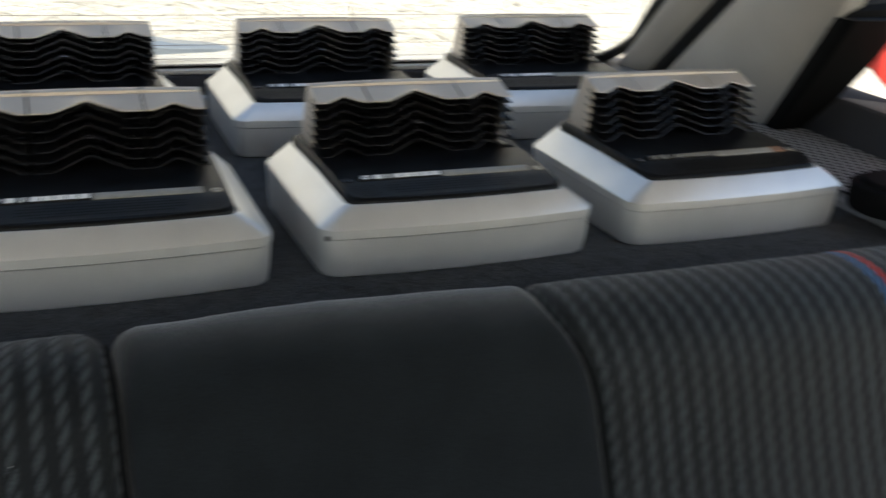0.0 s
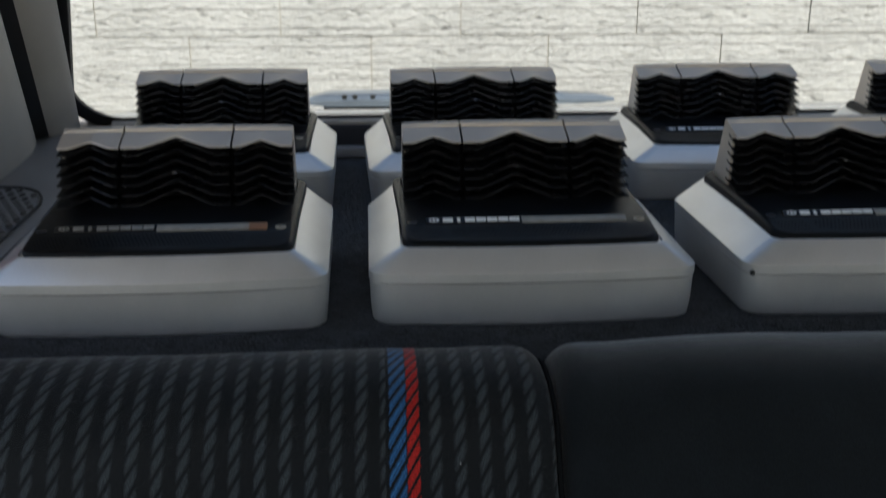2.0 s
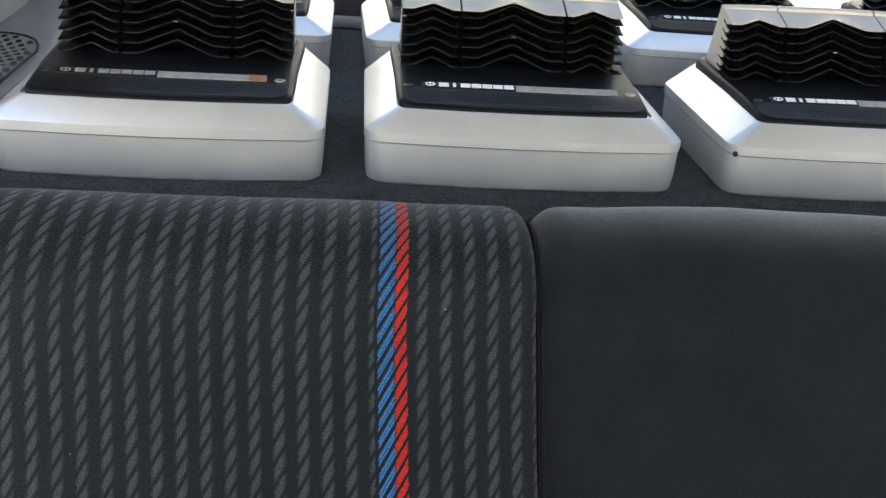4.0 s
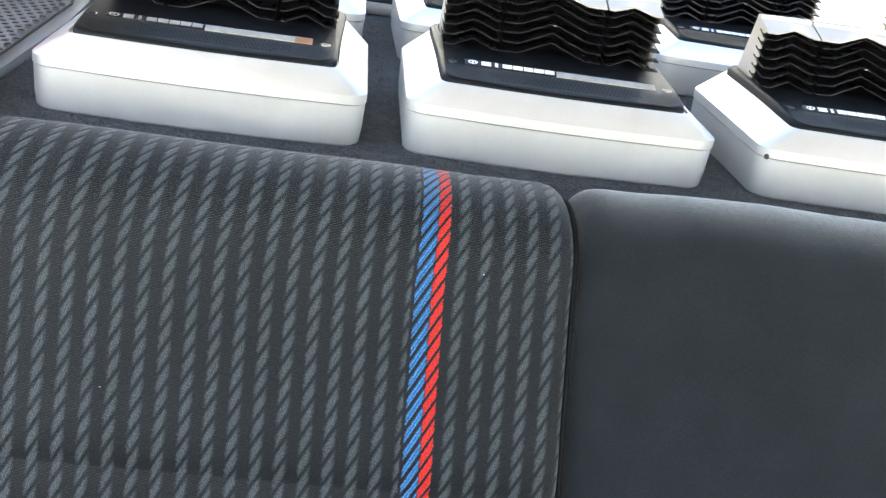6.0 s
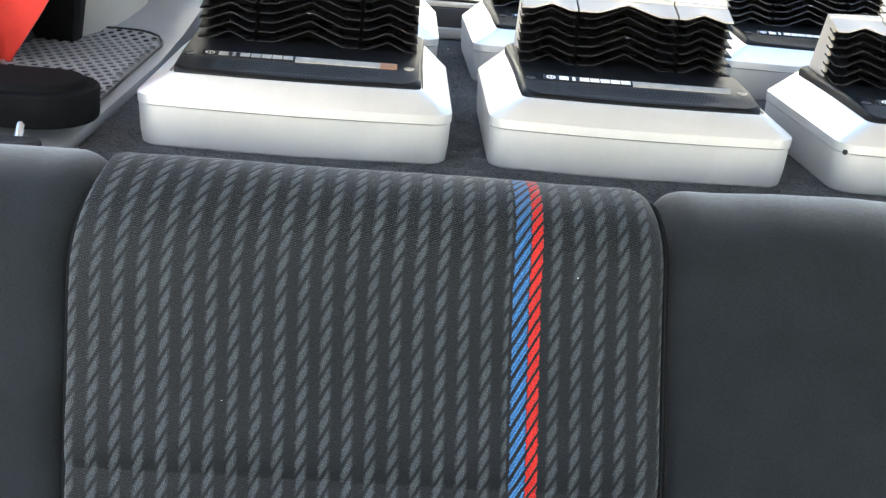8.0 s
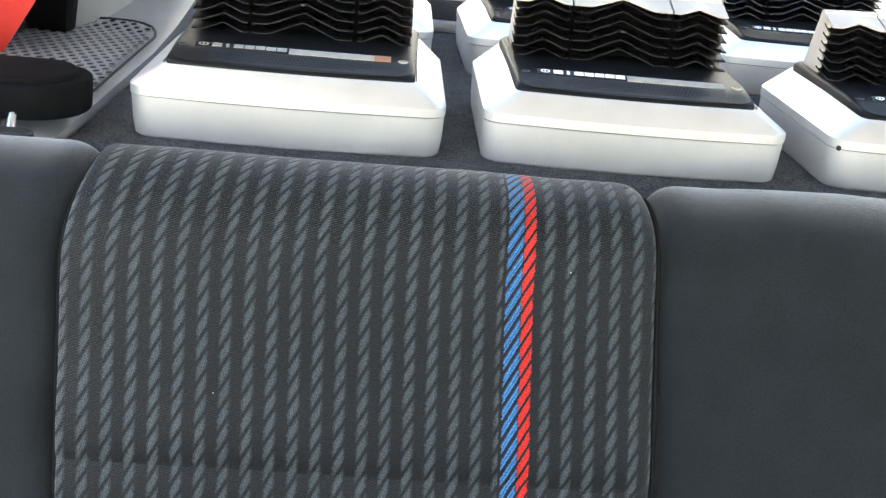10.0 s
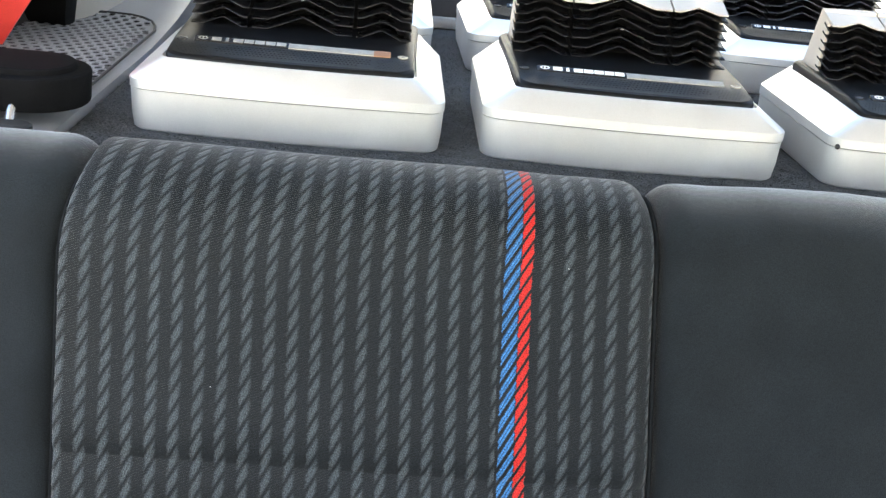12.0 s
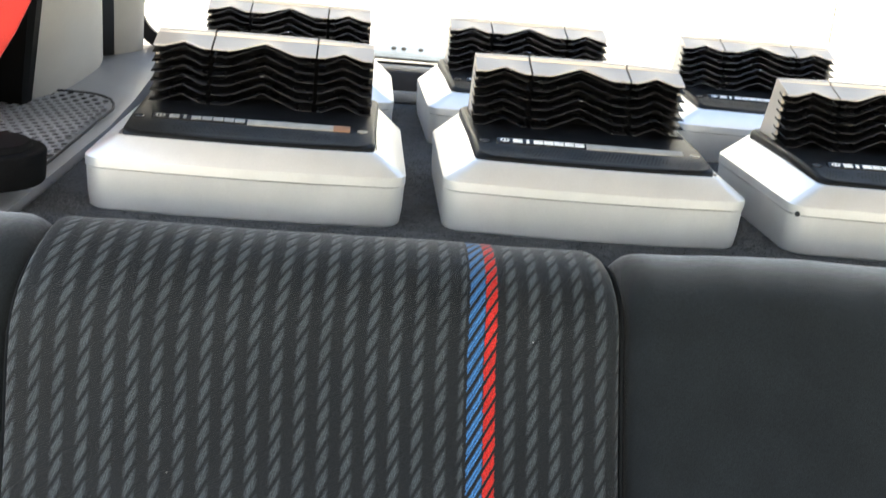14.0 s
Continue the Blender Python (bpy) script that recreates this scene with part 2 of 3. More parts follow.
def box(bm, x0, x1, y0, y1, z0, z1, bevel=0.0, segments=2):
    r = bmesh.ops.create_cube(bm, size=1.0)
    vs = r["verts"]
    for vert in vs:
        vert.co = Vector(((x0 + x1) / 2 + vert.co.x * (x1 - x0), (y0 + y1) / 2 + vert.co.y * (y1 - y0), (z0 + z1) / 2 + vert.co.z * (z1 - z0)))
    if bevel:
        es = list({ed for vert in vs for ed in vert.link_edges})
        bmesh.ops.bevel(bm, geom=es, offset=bevel, segments=segments, affect="EDGES", profile=0.5)
    return bm


def loft(bm, rings, closed=True, cap0=True, cap1=True):
    """Skin between rings of equal length."""
    vs = [[bm.verts.new(p) for p in ring] for ring in rings]
    n = len(vs[0])
    for r0, r1 in zip(vs, vs[1:]):
        for i in range(n if closed else n - 1):
            j = (i + 1) % n
            bm.faces.new((r0[i], r0[j], r1[j], r1[i]))
    if closed and cap0:
        bm.faces.new(vs[0][::-1])
    if closed and cap1:
        bm.faces.new(vs[-1])
    return vs


def outline(hx, y0, y1, r, bow=0.0, n=5, straight=4):
    """A rounded rectangle in plan, its long sides bowed outward by bow."""
    pts = []
    cx, cy = hx - r, (y0 + r, y1 - r)
    for qx, qy, a0 in ((cx, cy[0], -90), (cx, cy[1], 0), (-cx, cy[1], 90), (-cx, cy[0], 180)):
        for i in range(n + 1):
            an = radians(a0 + 90 * i / n)
            pts.append((qx + r * math.cos(an), qy + r * math.sin(an)))
    out = []
    for i, q in enumerate(pts):
        out.append(q)
        nx = pts[(i + 1) % len(pts)]
        if (i + 1) % (n + 1) == 0:
            for k in range(1, straight):
                f = k / straight
                out.append((q[0] + (nx[0] - q[0]) * f, q[1] + (nx[1] - q[1]) * f))
    ym = (y0 + y1) / 2
    return [(x, y + (-bow if y < ym else bow) * max(0.0, 1 - (x / hx) ** 2) * min(1, abs(y - ym) / (ym - y0))) for x, y in out]


def tube(bm, pts, r, n=8):
    rings = []
    for i, q in enumerate(pts):
        d = (Vector(pts[min(i + 1, len(pts) - 1)]) - Vector(pts[max(i - 1, 0)])).normalized()
        s = d.cross(Vector((0.3, 0.2, 1)).normalized()).normalized()
        u = s.cross(d)
        rings.append([Vector(q) + s * (r * math.cos(2 * math.pi * k / n)) + u * (r * math.sin(2 * math.pi * k / n)) for k in range(n)])
    loft(bm, rings)


def prism(bm, poly, x0, x1):
    """A (y, z) polygon pulled along x."""
    loft(bm, [[(x0, y, z) for y, z in poly], [(x1, y, z) for y, z in poly]])


# ---- setting ----
MID = 0.1425   # the car's middle line
# unseen ground, made pale so that it bounces warm sunlight into the cabin
bm = bmesh.new()
bmesh.ops.create_grid(bm, x_segments=8, y_segments=8, size=400)
for vert in bm.verts:
    vert.co.z = -0.88
tagged(link_mesh("ground", bm, BOUNCE_GROUND), "unseen ground outside the car, pale to bounce warm light inside", "ground", kind="structure")

# parcel shelf
bm = bmesh.new()
box(bm, -0.432, 2 * MID + 0.432, 0.09, 0.765, -0.035, -0.005, 0.004)
tagged(link_mesh("parcel_shelf", bm, CARPET), "charcoal carpeted rear parcel shelf behind the seat", "shelf", kind="structure")


def side_panel(s):
    """Moulded plastic corner of the shelf with its perforated grille; s = -1 or 1."""
    mx = lambda x: x if s < 0 else 2 * MID - x
    root = thing("shelf_corner", "grey moulded plastic shelf corner with perforated speaker grille", "speaker grille", "shelf corners")
    bm = bmesh.new()
    xs = [-0.434, -0.45, -0.50, -0.55, -0.60, -0.66]
    hs = [0.0, 0.004, 0.006, 0.009, 0.02, 0.05]
    rings = []
    for y in (0.10, 0.16, 0.30, 0.45, 0.56, 0.66, 0.77):
        lift = 0.0 if y < 0.5 else (y - 0.5) * 0.12
        rings.append([(mx(x), y, h + lift) for x, h in zip(xs, hs)] + [(mx(xs[-1]), y, -0.03), (mx(xs[0]), y, -0.03)])
    loft(bm, rings)
    part("panel", bm, PLASTIC, root)
    # grille: a lattice with real holes over a black base
    cell = 0.0112
    corners = [(-0.441, 0.488), (-0.437, 0.215), (-0.58, 0.215), (-0.583, 0.43), (-0.555, 0.515), (-0.50, 0.532), (-0.476, 0.535), (-0.463, 0.532), (-0.452, 0.524), (-0.445, 0.509)]

    def inside(x, y):
        hit = False
        for (ax, ay), (bx, by) in zip(corners, corners[1:] + corners[:1]):
            if (ay > y) != (by > y) and x < (bx - ax) * (y - ay) / (by - ay) + ax:
                hit = not hit
        return hit

    top = lambda x, y: 0.0085 + max(0.0, (-0.45 - x)) * 0.06 + (0.0 if y < 0.5 else (y - 0.5) * 0.12)
    bm = bmesh.new()
    holes = bmesh.new()
    row = 0
    y = 0.22
    while y < 0.54:
        x = -0.59 + (row % 2) * cell / 2
        while x < -0.43:
            if inside(x, y) and inside(x + cell * .5, y) and inside(x - cell * .5, y):
                outer, inner, low = [], [], []
                for k in range(8):
                    an = math.pi / 8 + k * math.pi / 4
                    rad = 0.5 / max(abs(math.cos(an)), abs(math.sin(an)))
                    ox, oy = x + cell * rad * math.cos(an), y + cell * rad * math.sin(an)
                    ix_, iy = x + 0.33 * cell * math.cos(an), y + 0.41 * cell * math.sin(an)
                    outer.append(bm.verts.new((mx(ox), oy, top(ox, oy))))
                    inner.append(bm.verts.new((mx(ix_), iy, top(ix_, iy) - 0.0004)))
                    low.append(bm.verts.new((mx(ix_), iy, top(ix_, iy) - 0.003)))
                for k in range(8):
                    j = (k + 1) % 8
                    bm.faces.new((outer[k], outer[j], inner[j], inner[k]))
                    bm.faces.new((inner[k], inner[j], low[j], low[k]))
                # raised black bottom paints the dark inside of each hole
                holes.faces.new([holes.verts.new((q.co.x, q.co.y, q.co.z + 0.0016)) for q in low])
            x += cell
        y += cell * 0.95
        row += 1
    bmesh.ops.remove_doubles(bm, verts=bm.verts, dist=0.0002)
    g = part("grille", bm, PLASTIC, root, "perforated grey speaker grille", smooth=False)
    part("hole_bottoms", holes, HOLE, g, "black hole bottoms painting the shade inside the grille", smooth=False)
    bm = bmesh.new()
    tube(bm, [(mx(x), y, top(x, y) + 0.0002) for x, y in corners + corners[:1]], 0.0014, 6)
    part("grille_rim", bm, RUBBER, root)
    return root


side_panel(-1)
side_panel(1)

# rear window plane: y falls as z rises
WIN = lambda z: 0.765 - 1.33 * (z - 0.04)


def pillar(s):
    mx = lambda x: x if s < 0 else 2 * MID - x
    root = thing("pillar_trim", "light grey moulded plastic rear pillar trim", "pillar trim", "pillar trims", "structure")
    # lines that rise along the pillar: foot and direction per metre of height
    glass_edge = (Vector((-0.470, 0.768, 0.02)), Vector((0.308, -1.34, 1)))
    seam_line = (Vector((-0.501, 0.712, 0.02)), Vector((0.356, -1.50, 1)))
    outer_line = (Vector((-0.522, 0.477, 0.02)), Vector((0.42, -1.0, 1)))

    def sheet(name, l0, l1, f0, f1, bulge, mat, thick, label="", n=6):
        """A slab between the fractions f0 and f1 of two rising lines, bulging into the cabin."""
        bm = bmesh.new()
        rings = []
        for h in (-0.03, 0.05, 0.12, 0.2, 0.28, 0.36):
            p0, p1 = l0[0] + l0[1] * h, l1[0] + l1[1] * h
            q = []
            for i in range(n + 1):
                f_ = f0 + (f1 - f0) * i / n
                w_ = math.sqrt(max(0.0, 1 - (2 * i / n - 1) ** 2))
                q.append(p0.lerp(p1, f_) + Vector((1, -0.3, -0.2)) * (bulge * w_))
            o = [c + Vector((-thick, thick * 0.4, 0)) for c in reversed(q)]
            rings.append([(mx(c.x), c.y, c.z) for c in q + o])
        loft(bm, rings)
        return part(name, bm, mat, root, label)

    sheet("inner_panel", glass_edge, seam_line, 0.0, 0.80, 0.004, TRIM, 0.03)
    sheet("seam", glass_edge, seam_line, 0.80, 1.25, -0.004, RUBBER, 0.03, "black rubber seam", 2)
    sheet("outer_panel", seam_line, outer_line, 0.06, 1.0, 0.012, TRIM, 0.04)
    return root


pillar(-1)
pillar(1)

# rear window: rubber frame and pane
root = thing("window_1", "rear window with black rubber seal", "window", kind="structure")


def window_ring(grow, z_lo, z_hi, r=0.05, n=6):
    pts = []
    for sx, zc, a0 in ((1, z_lo, -90), (1, z_hi, 0), (-1, z_hi, 90), (-1, z_lo, 180)):
        half = 0.608 if zc == z_lo else 0.498
        for i in range(n + 1):
            an = radians(a0 + 90 * i / n)
            x = MID + sx * (half - r) + (r + grow) * math.cos(an)
            z = zc + (r if zc == z_lo else -r) + (r + grow) * math.sin(an)
            pts.append((x, z))
    return pts


bm = bmesh.new()
rings = []
for grow, off in ((-0.009, 0.0), (-0.009, -0.010), (0.010, -0.016), (0.014, 0.0), (0.0, 0.01)):
    rings.append([(x, WIN(z) + off, z) for x, z in window_ring(grow, 0.034, 0.40)])
vs = [[bm.verts.new(p) for p in ring] for ring in rings]
for r0, r1 in zip(vs, vs[1:] + vs[:1]):
    for i in range(len(r0)):
        j = (i + 1) % len(r0)
        bm.faces.new((r0[i], r0[j], r1[j], r1[i]))
part("window_frame", bm, RUBBER, root)
bm = bmesh.new()
loft(bm, [[(x, WIN(z) + off, z) for x, z in window_ring(-0.002, 0.038, 0.40)] for off in (0.0, 0.004)])
pane = part("pane", bm, GLASS, root, smooth=False)
pane.visible_shadow = False

# demister wires on the pane
WIRE = material("demister_wire", (0.10, 0.07, 0.05), 0.6, 0.2, 0.1, 60)
for k in range(15):
    z = 0.052 + 0.0226 * k
    half = 0.588 - (z - 0.034) * 0.30
    bm = bmesh.new()
    tube(bm, [(MID + half * f_, WIN(z) - 0.0012, z) for f_ in (-1, -0.5, 0, 0.5, 1)], 0.0003, 5)
    part("demister_wire", bm, WIRE, root)

# cabin shell, mostly unseen: walls sized and toned to shape the light inside
bm = bmesh.new()
box(bm, MID - 0.72, MID + 0.72, -1.35, 0.26, 0.47, 0.52, 0.01)
tagged(link_mesh("ceiling", bm, HEAD), "light grey cloth headliner of the car", "ceiling", kind="structure")
bm = bmesh.new()
box(bm, MID - 0.72, MID + 0.72, -1.7, 0.7, -0.62, -0.56)
tagged(link_mesh("floor", bm, DARK), "dark carpeted car floor", "floor", kind="structure")
for s, nm in ((-1, "wall_left"), (1, "wall_right")):
    bm = bmesh.new()
    x0, x1 = sorted((MID + s * 0.70, MID + s * 0.76))
    box(bm, x0, x1, -1.3, 0.24, -0.62, -0.30, 0.006)
    box(bm, x0, x1, 0.241, 0.80, -0.62, 0.065, 0.006)
    tagged(link_mesh(nm, bm, DARK), "dark side lining of the car below the windows", "wall", kind="structure")
# left lining is unseen, longer and paler to shape what the silver chamfers reflect
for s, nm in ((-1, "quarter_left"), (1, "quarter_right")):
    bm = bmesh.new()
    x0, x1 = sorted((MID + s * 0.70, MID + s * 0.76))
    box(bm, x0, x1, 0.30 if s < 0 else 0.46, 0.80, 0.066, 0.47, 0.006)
    tagged(link_mesh(nm, bm, SIDE if s < 0 else DARK), "plain lining added to close the rear quarter of the car", "wall", kind="structure")
# added front wall, its height set by how much light comes from ahead
bm = bmesh.new()
box(bm, MID - 0.72, MID + 0.72, -1.36, -1.3, -0.62, 0.10)
tagged(link_mesh("wall_front", bm, DARK), "unseen dark wall limiting the light from the front of the car", "wall", kind="structure")
bm = bmesh.new()
box(bm, MID - 0.72, MID + 0.72, 0.77, 0.80, -0.62, -0.036)
tagged(link_mesh("wall_rear", bm, DARK), "dark panel behind the parcel shelf", "wall", kind="structure")

# boot lid and window sill seen through the rear window
bm = bmesh.new()
rings = []
for y, z in ((0.802, 0.004), (0.81, 0.018), (0.83, 0.024), (1.05, 0.0), (1.25, -0.04), (1.28, -0.10)):
    rings.append([(MID - 0.66, y, z - 0.01), (MID - 0.6, y, z), (MID + 0.6, y, z), (MID + 0.66, y, z - 0.01), (MID + 0.66, y, -0.3), (MID - 0.66, y, -0.3)])
loft(bm, rings)
tagged(link_mesh("boot_lid", bm, PAINT), "pale painted boot lid behind the rear window", "boot lid", kind="structure")

# ledge under the rear window: grey step, dark upstand, light strip on top
bm = bmesh.new()
box(bm, MID - 0.58, MID + 0.58, 0.738, 0.764, -0.0045, 0.0335, 0.003)
sill = tagged(link_mesh("window_sill", bm, DARK), "dark upstand with a light strip under the rear window", "sill", kind="structure")
bm = bmesh.new()
box(bm, MID - 0.57, MID + 0.57, 0.742, 0.763, 0.0337, 0.0395, 0.0015)
part("strip", bm, TRIM, sill, "light grey strip")
bm = bmesh.new()
box(bm, MID - 0.57, MID + 0.57, 0.7245, 0.7375, -0.0045, 0.010, 0.004)
part("ledge", bm, PLASTIC, sill, "grey plastic ledge")

# flat bracket on the boot lid, raised on two feet
root = thing("metal_bracket", "flat blue-grey metal bracket with bolt holes on the boot lid", "bracket")
bm = bmesh.new()
rings = []
for x, w_, h in ((-0.205, 0.008, 0.004), (-0.19, 0.02, 0.010), (-0.17, 0.028, 0.014), (0.02, 0.032, 0.016), (0.13, 0.03, 0.015), (0.15, 0.026, 0.011), (0.20, 0.020, 0.008), (0.222, 0.006, 0.004)):
    rings.append([(x, 0.90 - w_, 0.033), (x, 0.90 - w_, 0.033 + h * 0.55), (x, 0.90 - w_ * 0.8, 0.033 + h * 0.62), (x, 0.90 - w_ * 0.5, 0.033 + h), (x, 0.90 + w_ * 0.6, 0.033 + h), (x, 0.90 + w_, 0.033 + h * 0.6), (x, 0.90 + w_, 0.033)])
loft(bm, rings)
part("plate", bm, BLUEGREY, root)
for x in (-0.150, -0.136, -0.112):
    bm = bmesh.new()
    rings = [[(x + r_ * math.cos(k * math.pi / 5), 0.8775 + dy, 0.0445 + r_ * 0.7 * math.sin(k * math.pi / 5)) for k in range(10)] for r_, dy in ((0.0036, 0.004), (0.0036, -0.0004), (0.0022, -0.0008))]
    loft(bm, rings)
    part("bolt_hole", bm, RUBBER, root)
bm = bmesh.new()
box(bm, -0.178, -0.085, 0.874, 0.884, 0.0285, 0.0332, 0.001)
part("lower_rail", bm, RUBBER, root, "dark lower rail")
for x in (-0.03, 0.09):
    bm = bmesh.new()
    box(bm, x - 0.012, x + 0.012, 0.885, 0.915, 0.0125, 0.0332, 0.002)
    part("foot", bm, RUBBER, root)

# ---- outside wall: split stone blocks ----
WALL_Y, BW, BH = 1.75, 0.3855, 0.1895
wall = thing("wall_outside", "cream split-face stone block wall behind the car", "stone wall", kind="structure")
bm = bmesh.new()
box(bm, -2.6, 3.0, WALL_Y + 0.010, WALL_Y + 0.2, -0.88, 0.9745)
part("mortar", bm, MORTAR, wall)
rnd = random.Random(4)
blocks = []
for k in range(6):
    bm = bmesh.new()
    nx, nz = 5, 3
    g = {}
    for i in range(nx + 1):
        for j in range(nz + 1):
            edge = i in (0, nx) or j in (0, nz)
            y = 0.003 if edge else rnd.uniform(-0.002, 0.002)
            g[i, j] = bm.verts.new((0.0014 + (BW - 0.0028) * i / nx + (0 if i in (0, nx) else rnd.uniform(-.01, .01)), y, 0.0014 + (BH - 0.0028) * j / nz))
    for i in range(nx):
        for j in range(nz):
            bm.faces.new((g[i, j], g[i + 1, j], g[i + 1, j + 1], g[i, j + 1]))
    rim = [g[i, 0] for i in range(nx)] + [g[nx, j] for j in range(nz)] + [g[i, nz] for i in range(nx, 0, -1)] + [g[0, j] for j in range(nz, 0, -1)]
    rear = [bm.verts.new((q.co.x, 0.03, q.co.z)) for q in rim]
    for i in range(len(rim)):
        j = (i + 1) % len(rim)
        bm.faces.new((rim[i], rim[j], rear[j], rear[i]))
    bmesh.ops.recalc_face_normals(bm, faces=bm.faces)
    me = bpy.data.meshes.new("stone_block")
    bm.to_mesh(me)
    bm.free()
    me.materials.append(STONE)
    blocks.append(me)
for r in range(-5, 5):
    for c in range(-6, 7):
        ob = new("stone_block", blocks[rnd.randrange(6)])
        ob.location = (-0.301 + (0.192 if r % 2 else 0.0) + c * BW, WALL_Y + rnd.uniform(-0.002, 0.002), 0.027 + r * BH)
        ob.parent = wall

# ---- rear seat ----
# side profile of the backrest, from behind its top edge down its face: (y, z)
PROFILE = [(0.128, -0.05), (0.126, -0.015), (0.119, 0.004), (0.105, 0.013), (0.085, 0.0175), (0.06, 0.0165), (0.038, 0.010), (0.022, -0.002), (0.010, -0.020), (0.000, -0.045)]
PROFILE += [(-0.0 - 0.39 * (d), -0.045 - d) for d in (0.02, 0.04, 0.06, 0.08, 0.092, 0.097, 0.1, 0.103, 0.108, 0.13, 0.17, 0.22, 0.28, 0.34, 0.4)]


def refine(pts, step=0.006):
    out = [Vector(pts[0])]
    for q, w in zip(pts, pts[1:]):
        n = max(1, int((Vector(w) - Vector(q)).length / step))
        out += [Vector(q).lerp(Vector(w), i / n) for i in range(1, n + 1)]
    for _ in range(3):
        out = [out[0]] + [(out[i - 1] + out[i] * 2 + out[i + 1]) / 4 for i in range(1, len(out) - 1)] + [out[-1]]
    return out


FINE = refine(PROFILE)
lean = lambda z: 0.05 * max(0.0, -0.03 - z)
round_in = lambda z: min(1.0, max(0.0, (z + 0.06) / 0.075)) ** 3


def seat_panel(name, x0, x1, mat, parent, label, roll0, roll1, stitch=True, puff=0.0, shift=0.0, turn0=0.0, turn1=0.0):
    """One upholstered panel between x0 and x1; roll0 and roll1: how far its edges round off."""
    bm = bmesh.new()
    uvl = bm.loops.layers.uv.new("UVMap")
    nx = 44
    xs = [x0 + (x1 - x0) * (0.5 - 0.5 * math.cos(math.pi * i / nx)) for i in range(nx + 1)]
    arc = [0.0]
    for q, w in zip(FINE, FINE[1:]):
        arc.append(arc[-1] + (w - q).length)
    verts, uvs = [], {}
    for i, x in enumerate(xs):
        col = []
        sink = 0.0
        for d, r in ((x - x0, roll0), (x1 - x, roll1)):
            if r and d < r:
                sink += r * 0.8 * (1 - math.sqrt(max(0.0, 1 - ((r - d) / r) ** 2)))
        for k, q in enumerate(FINE):
            t = (FINE[min(k + 1, len(FINE) - 1)] - FINE[max(k - 1, 0)]).normalized()
            n = Vector((t.y, -t.x))   # points back into the seat
            s = sink
            if stitch:
                s += 0.0032 * math.exp(-((q.y + 0.1510) / 0.004) ** 2) - 0.002 * math.exp(-((q.y + 0.130) / 0.02) ** 2)
            s -= puff * math.sin(math.pi * (x - x0) / (x1 - x0))
            s += 0.0012 * noise.noise(Vector((x * 12, q.x * 9, q.y * 9))) + 0.0005 * noise.noise(Vector((x * 40, q.x * 22, q.y * 22)))
            f_ = (x - x0) / (x1 - x0)
            bend = (turn0 * (1 - f_) + turn1 * f_) * round_in(q.y)
            vert = bm.verts.new((x + lean(q.y) + bend, q.x - n.x * s, q.y - n.y * s))
            uvs[vert] = (x + bend * 0.5 - shift, -arc[k])
            col.append(vert)
        verts.append(col)
    for i in range(nx):
        for k in range(len(FINE) - 1):
            f_ = bm.faces.new((verts[i][k], verts[i + 1][k], verts[i + 1][k + 1], verts[i][k + 1]))
            for l in f_.loops:
                l[uvl].uv = uvs[l.vert]
    return part(name, bm, mat, parent, label)


seat = thing("rear_seat_backrest", "charcoal car rear seat backrest with striped cloth side panels", "car seat")
E1, E2, E3, E4 = -0.390, -0.0110, 0.305, 0.672
seat_panel("side_panel", E1, E2, CLOTH, seat, "dark grey patterned cloth panel with blue and red stripe", 0.006, 0.020, turn0=0.008)
seat_panel("centre_panel", E2 + 0.0035, E3, VELOUR, seat, "plain charcoal velour centre panel", 0.022, 0.010, stitch=False, puff=0.004, turn1=-0.018)
seat_panel("side_panel", E3 + 0.001, E4, CLOTH, seat, "dark grey patterned cloth panel with blue and red stripe", 0.010, 0.006, shift=0.685, turn0=-0.018)
seat_panel("bolster", E1 - 0.20, E1 - 0.001, VELOUR, seat, "plain charcoal velour bolster", 0.03, 0.024, stitch=False, turn1=0.008)
seat_panel("bolster", E4 + 0.001, E4 + 0.20, VELOUR, seat, "plain charcoal velour bolster", 0.014, 0.03, stitch=False)
for x, d, turn in ((E1 - 0.0005, 0.0058, 0.008), (E2 + 0.0005, 0.0105, 0.0), (E3, 0.0075, -0.018), (E4, 0.0055, 0.0)):
    bm = bmesh.new()
    pts = []
    for k, q in enumerate(FINE):
        t = (FINE[min(k + 1, len(FINE) - 1)] - FINE[max(k - 1, 0)]).normalized()
        pts.append((x + lean(q.y) + turn * round_in(q.y), q.x - t.y * d, q.y + t.x * d))
    tube(bm, pts, 0.0017, 6)
    part("piping", bm, PIPING, seat, "thin black piping")

# pale stitches along the cross seam of the cloth panels
seam_k = min(range(20, len(FINE)), key=lambda i: abs(FINE[i].y + 0.1510))
seam_q = FINE[seam_k]
for x0, x1 in ((E1 + 0.006, E2 - 0.018), (E3 + 0.012, E4 - 0.006)):
    bm = bmesh.new()
    x = x0
    while x < x1:
        box(bm, x + lean(seam_q.y), x + lean(seam_q.y) + 0.0016, seam_q.x + 0.0018, seam_q.x + 0.0040, seam_q.y - 0.0024, seam_q.y - 0.0020)
        x += 0.0043
    part("stitching", bm, THREAD, seat, "pale stitches along the seam", smooth=False)


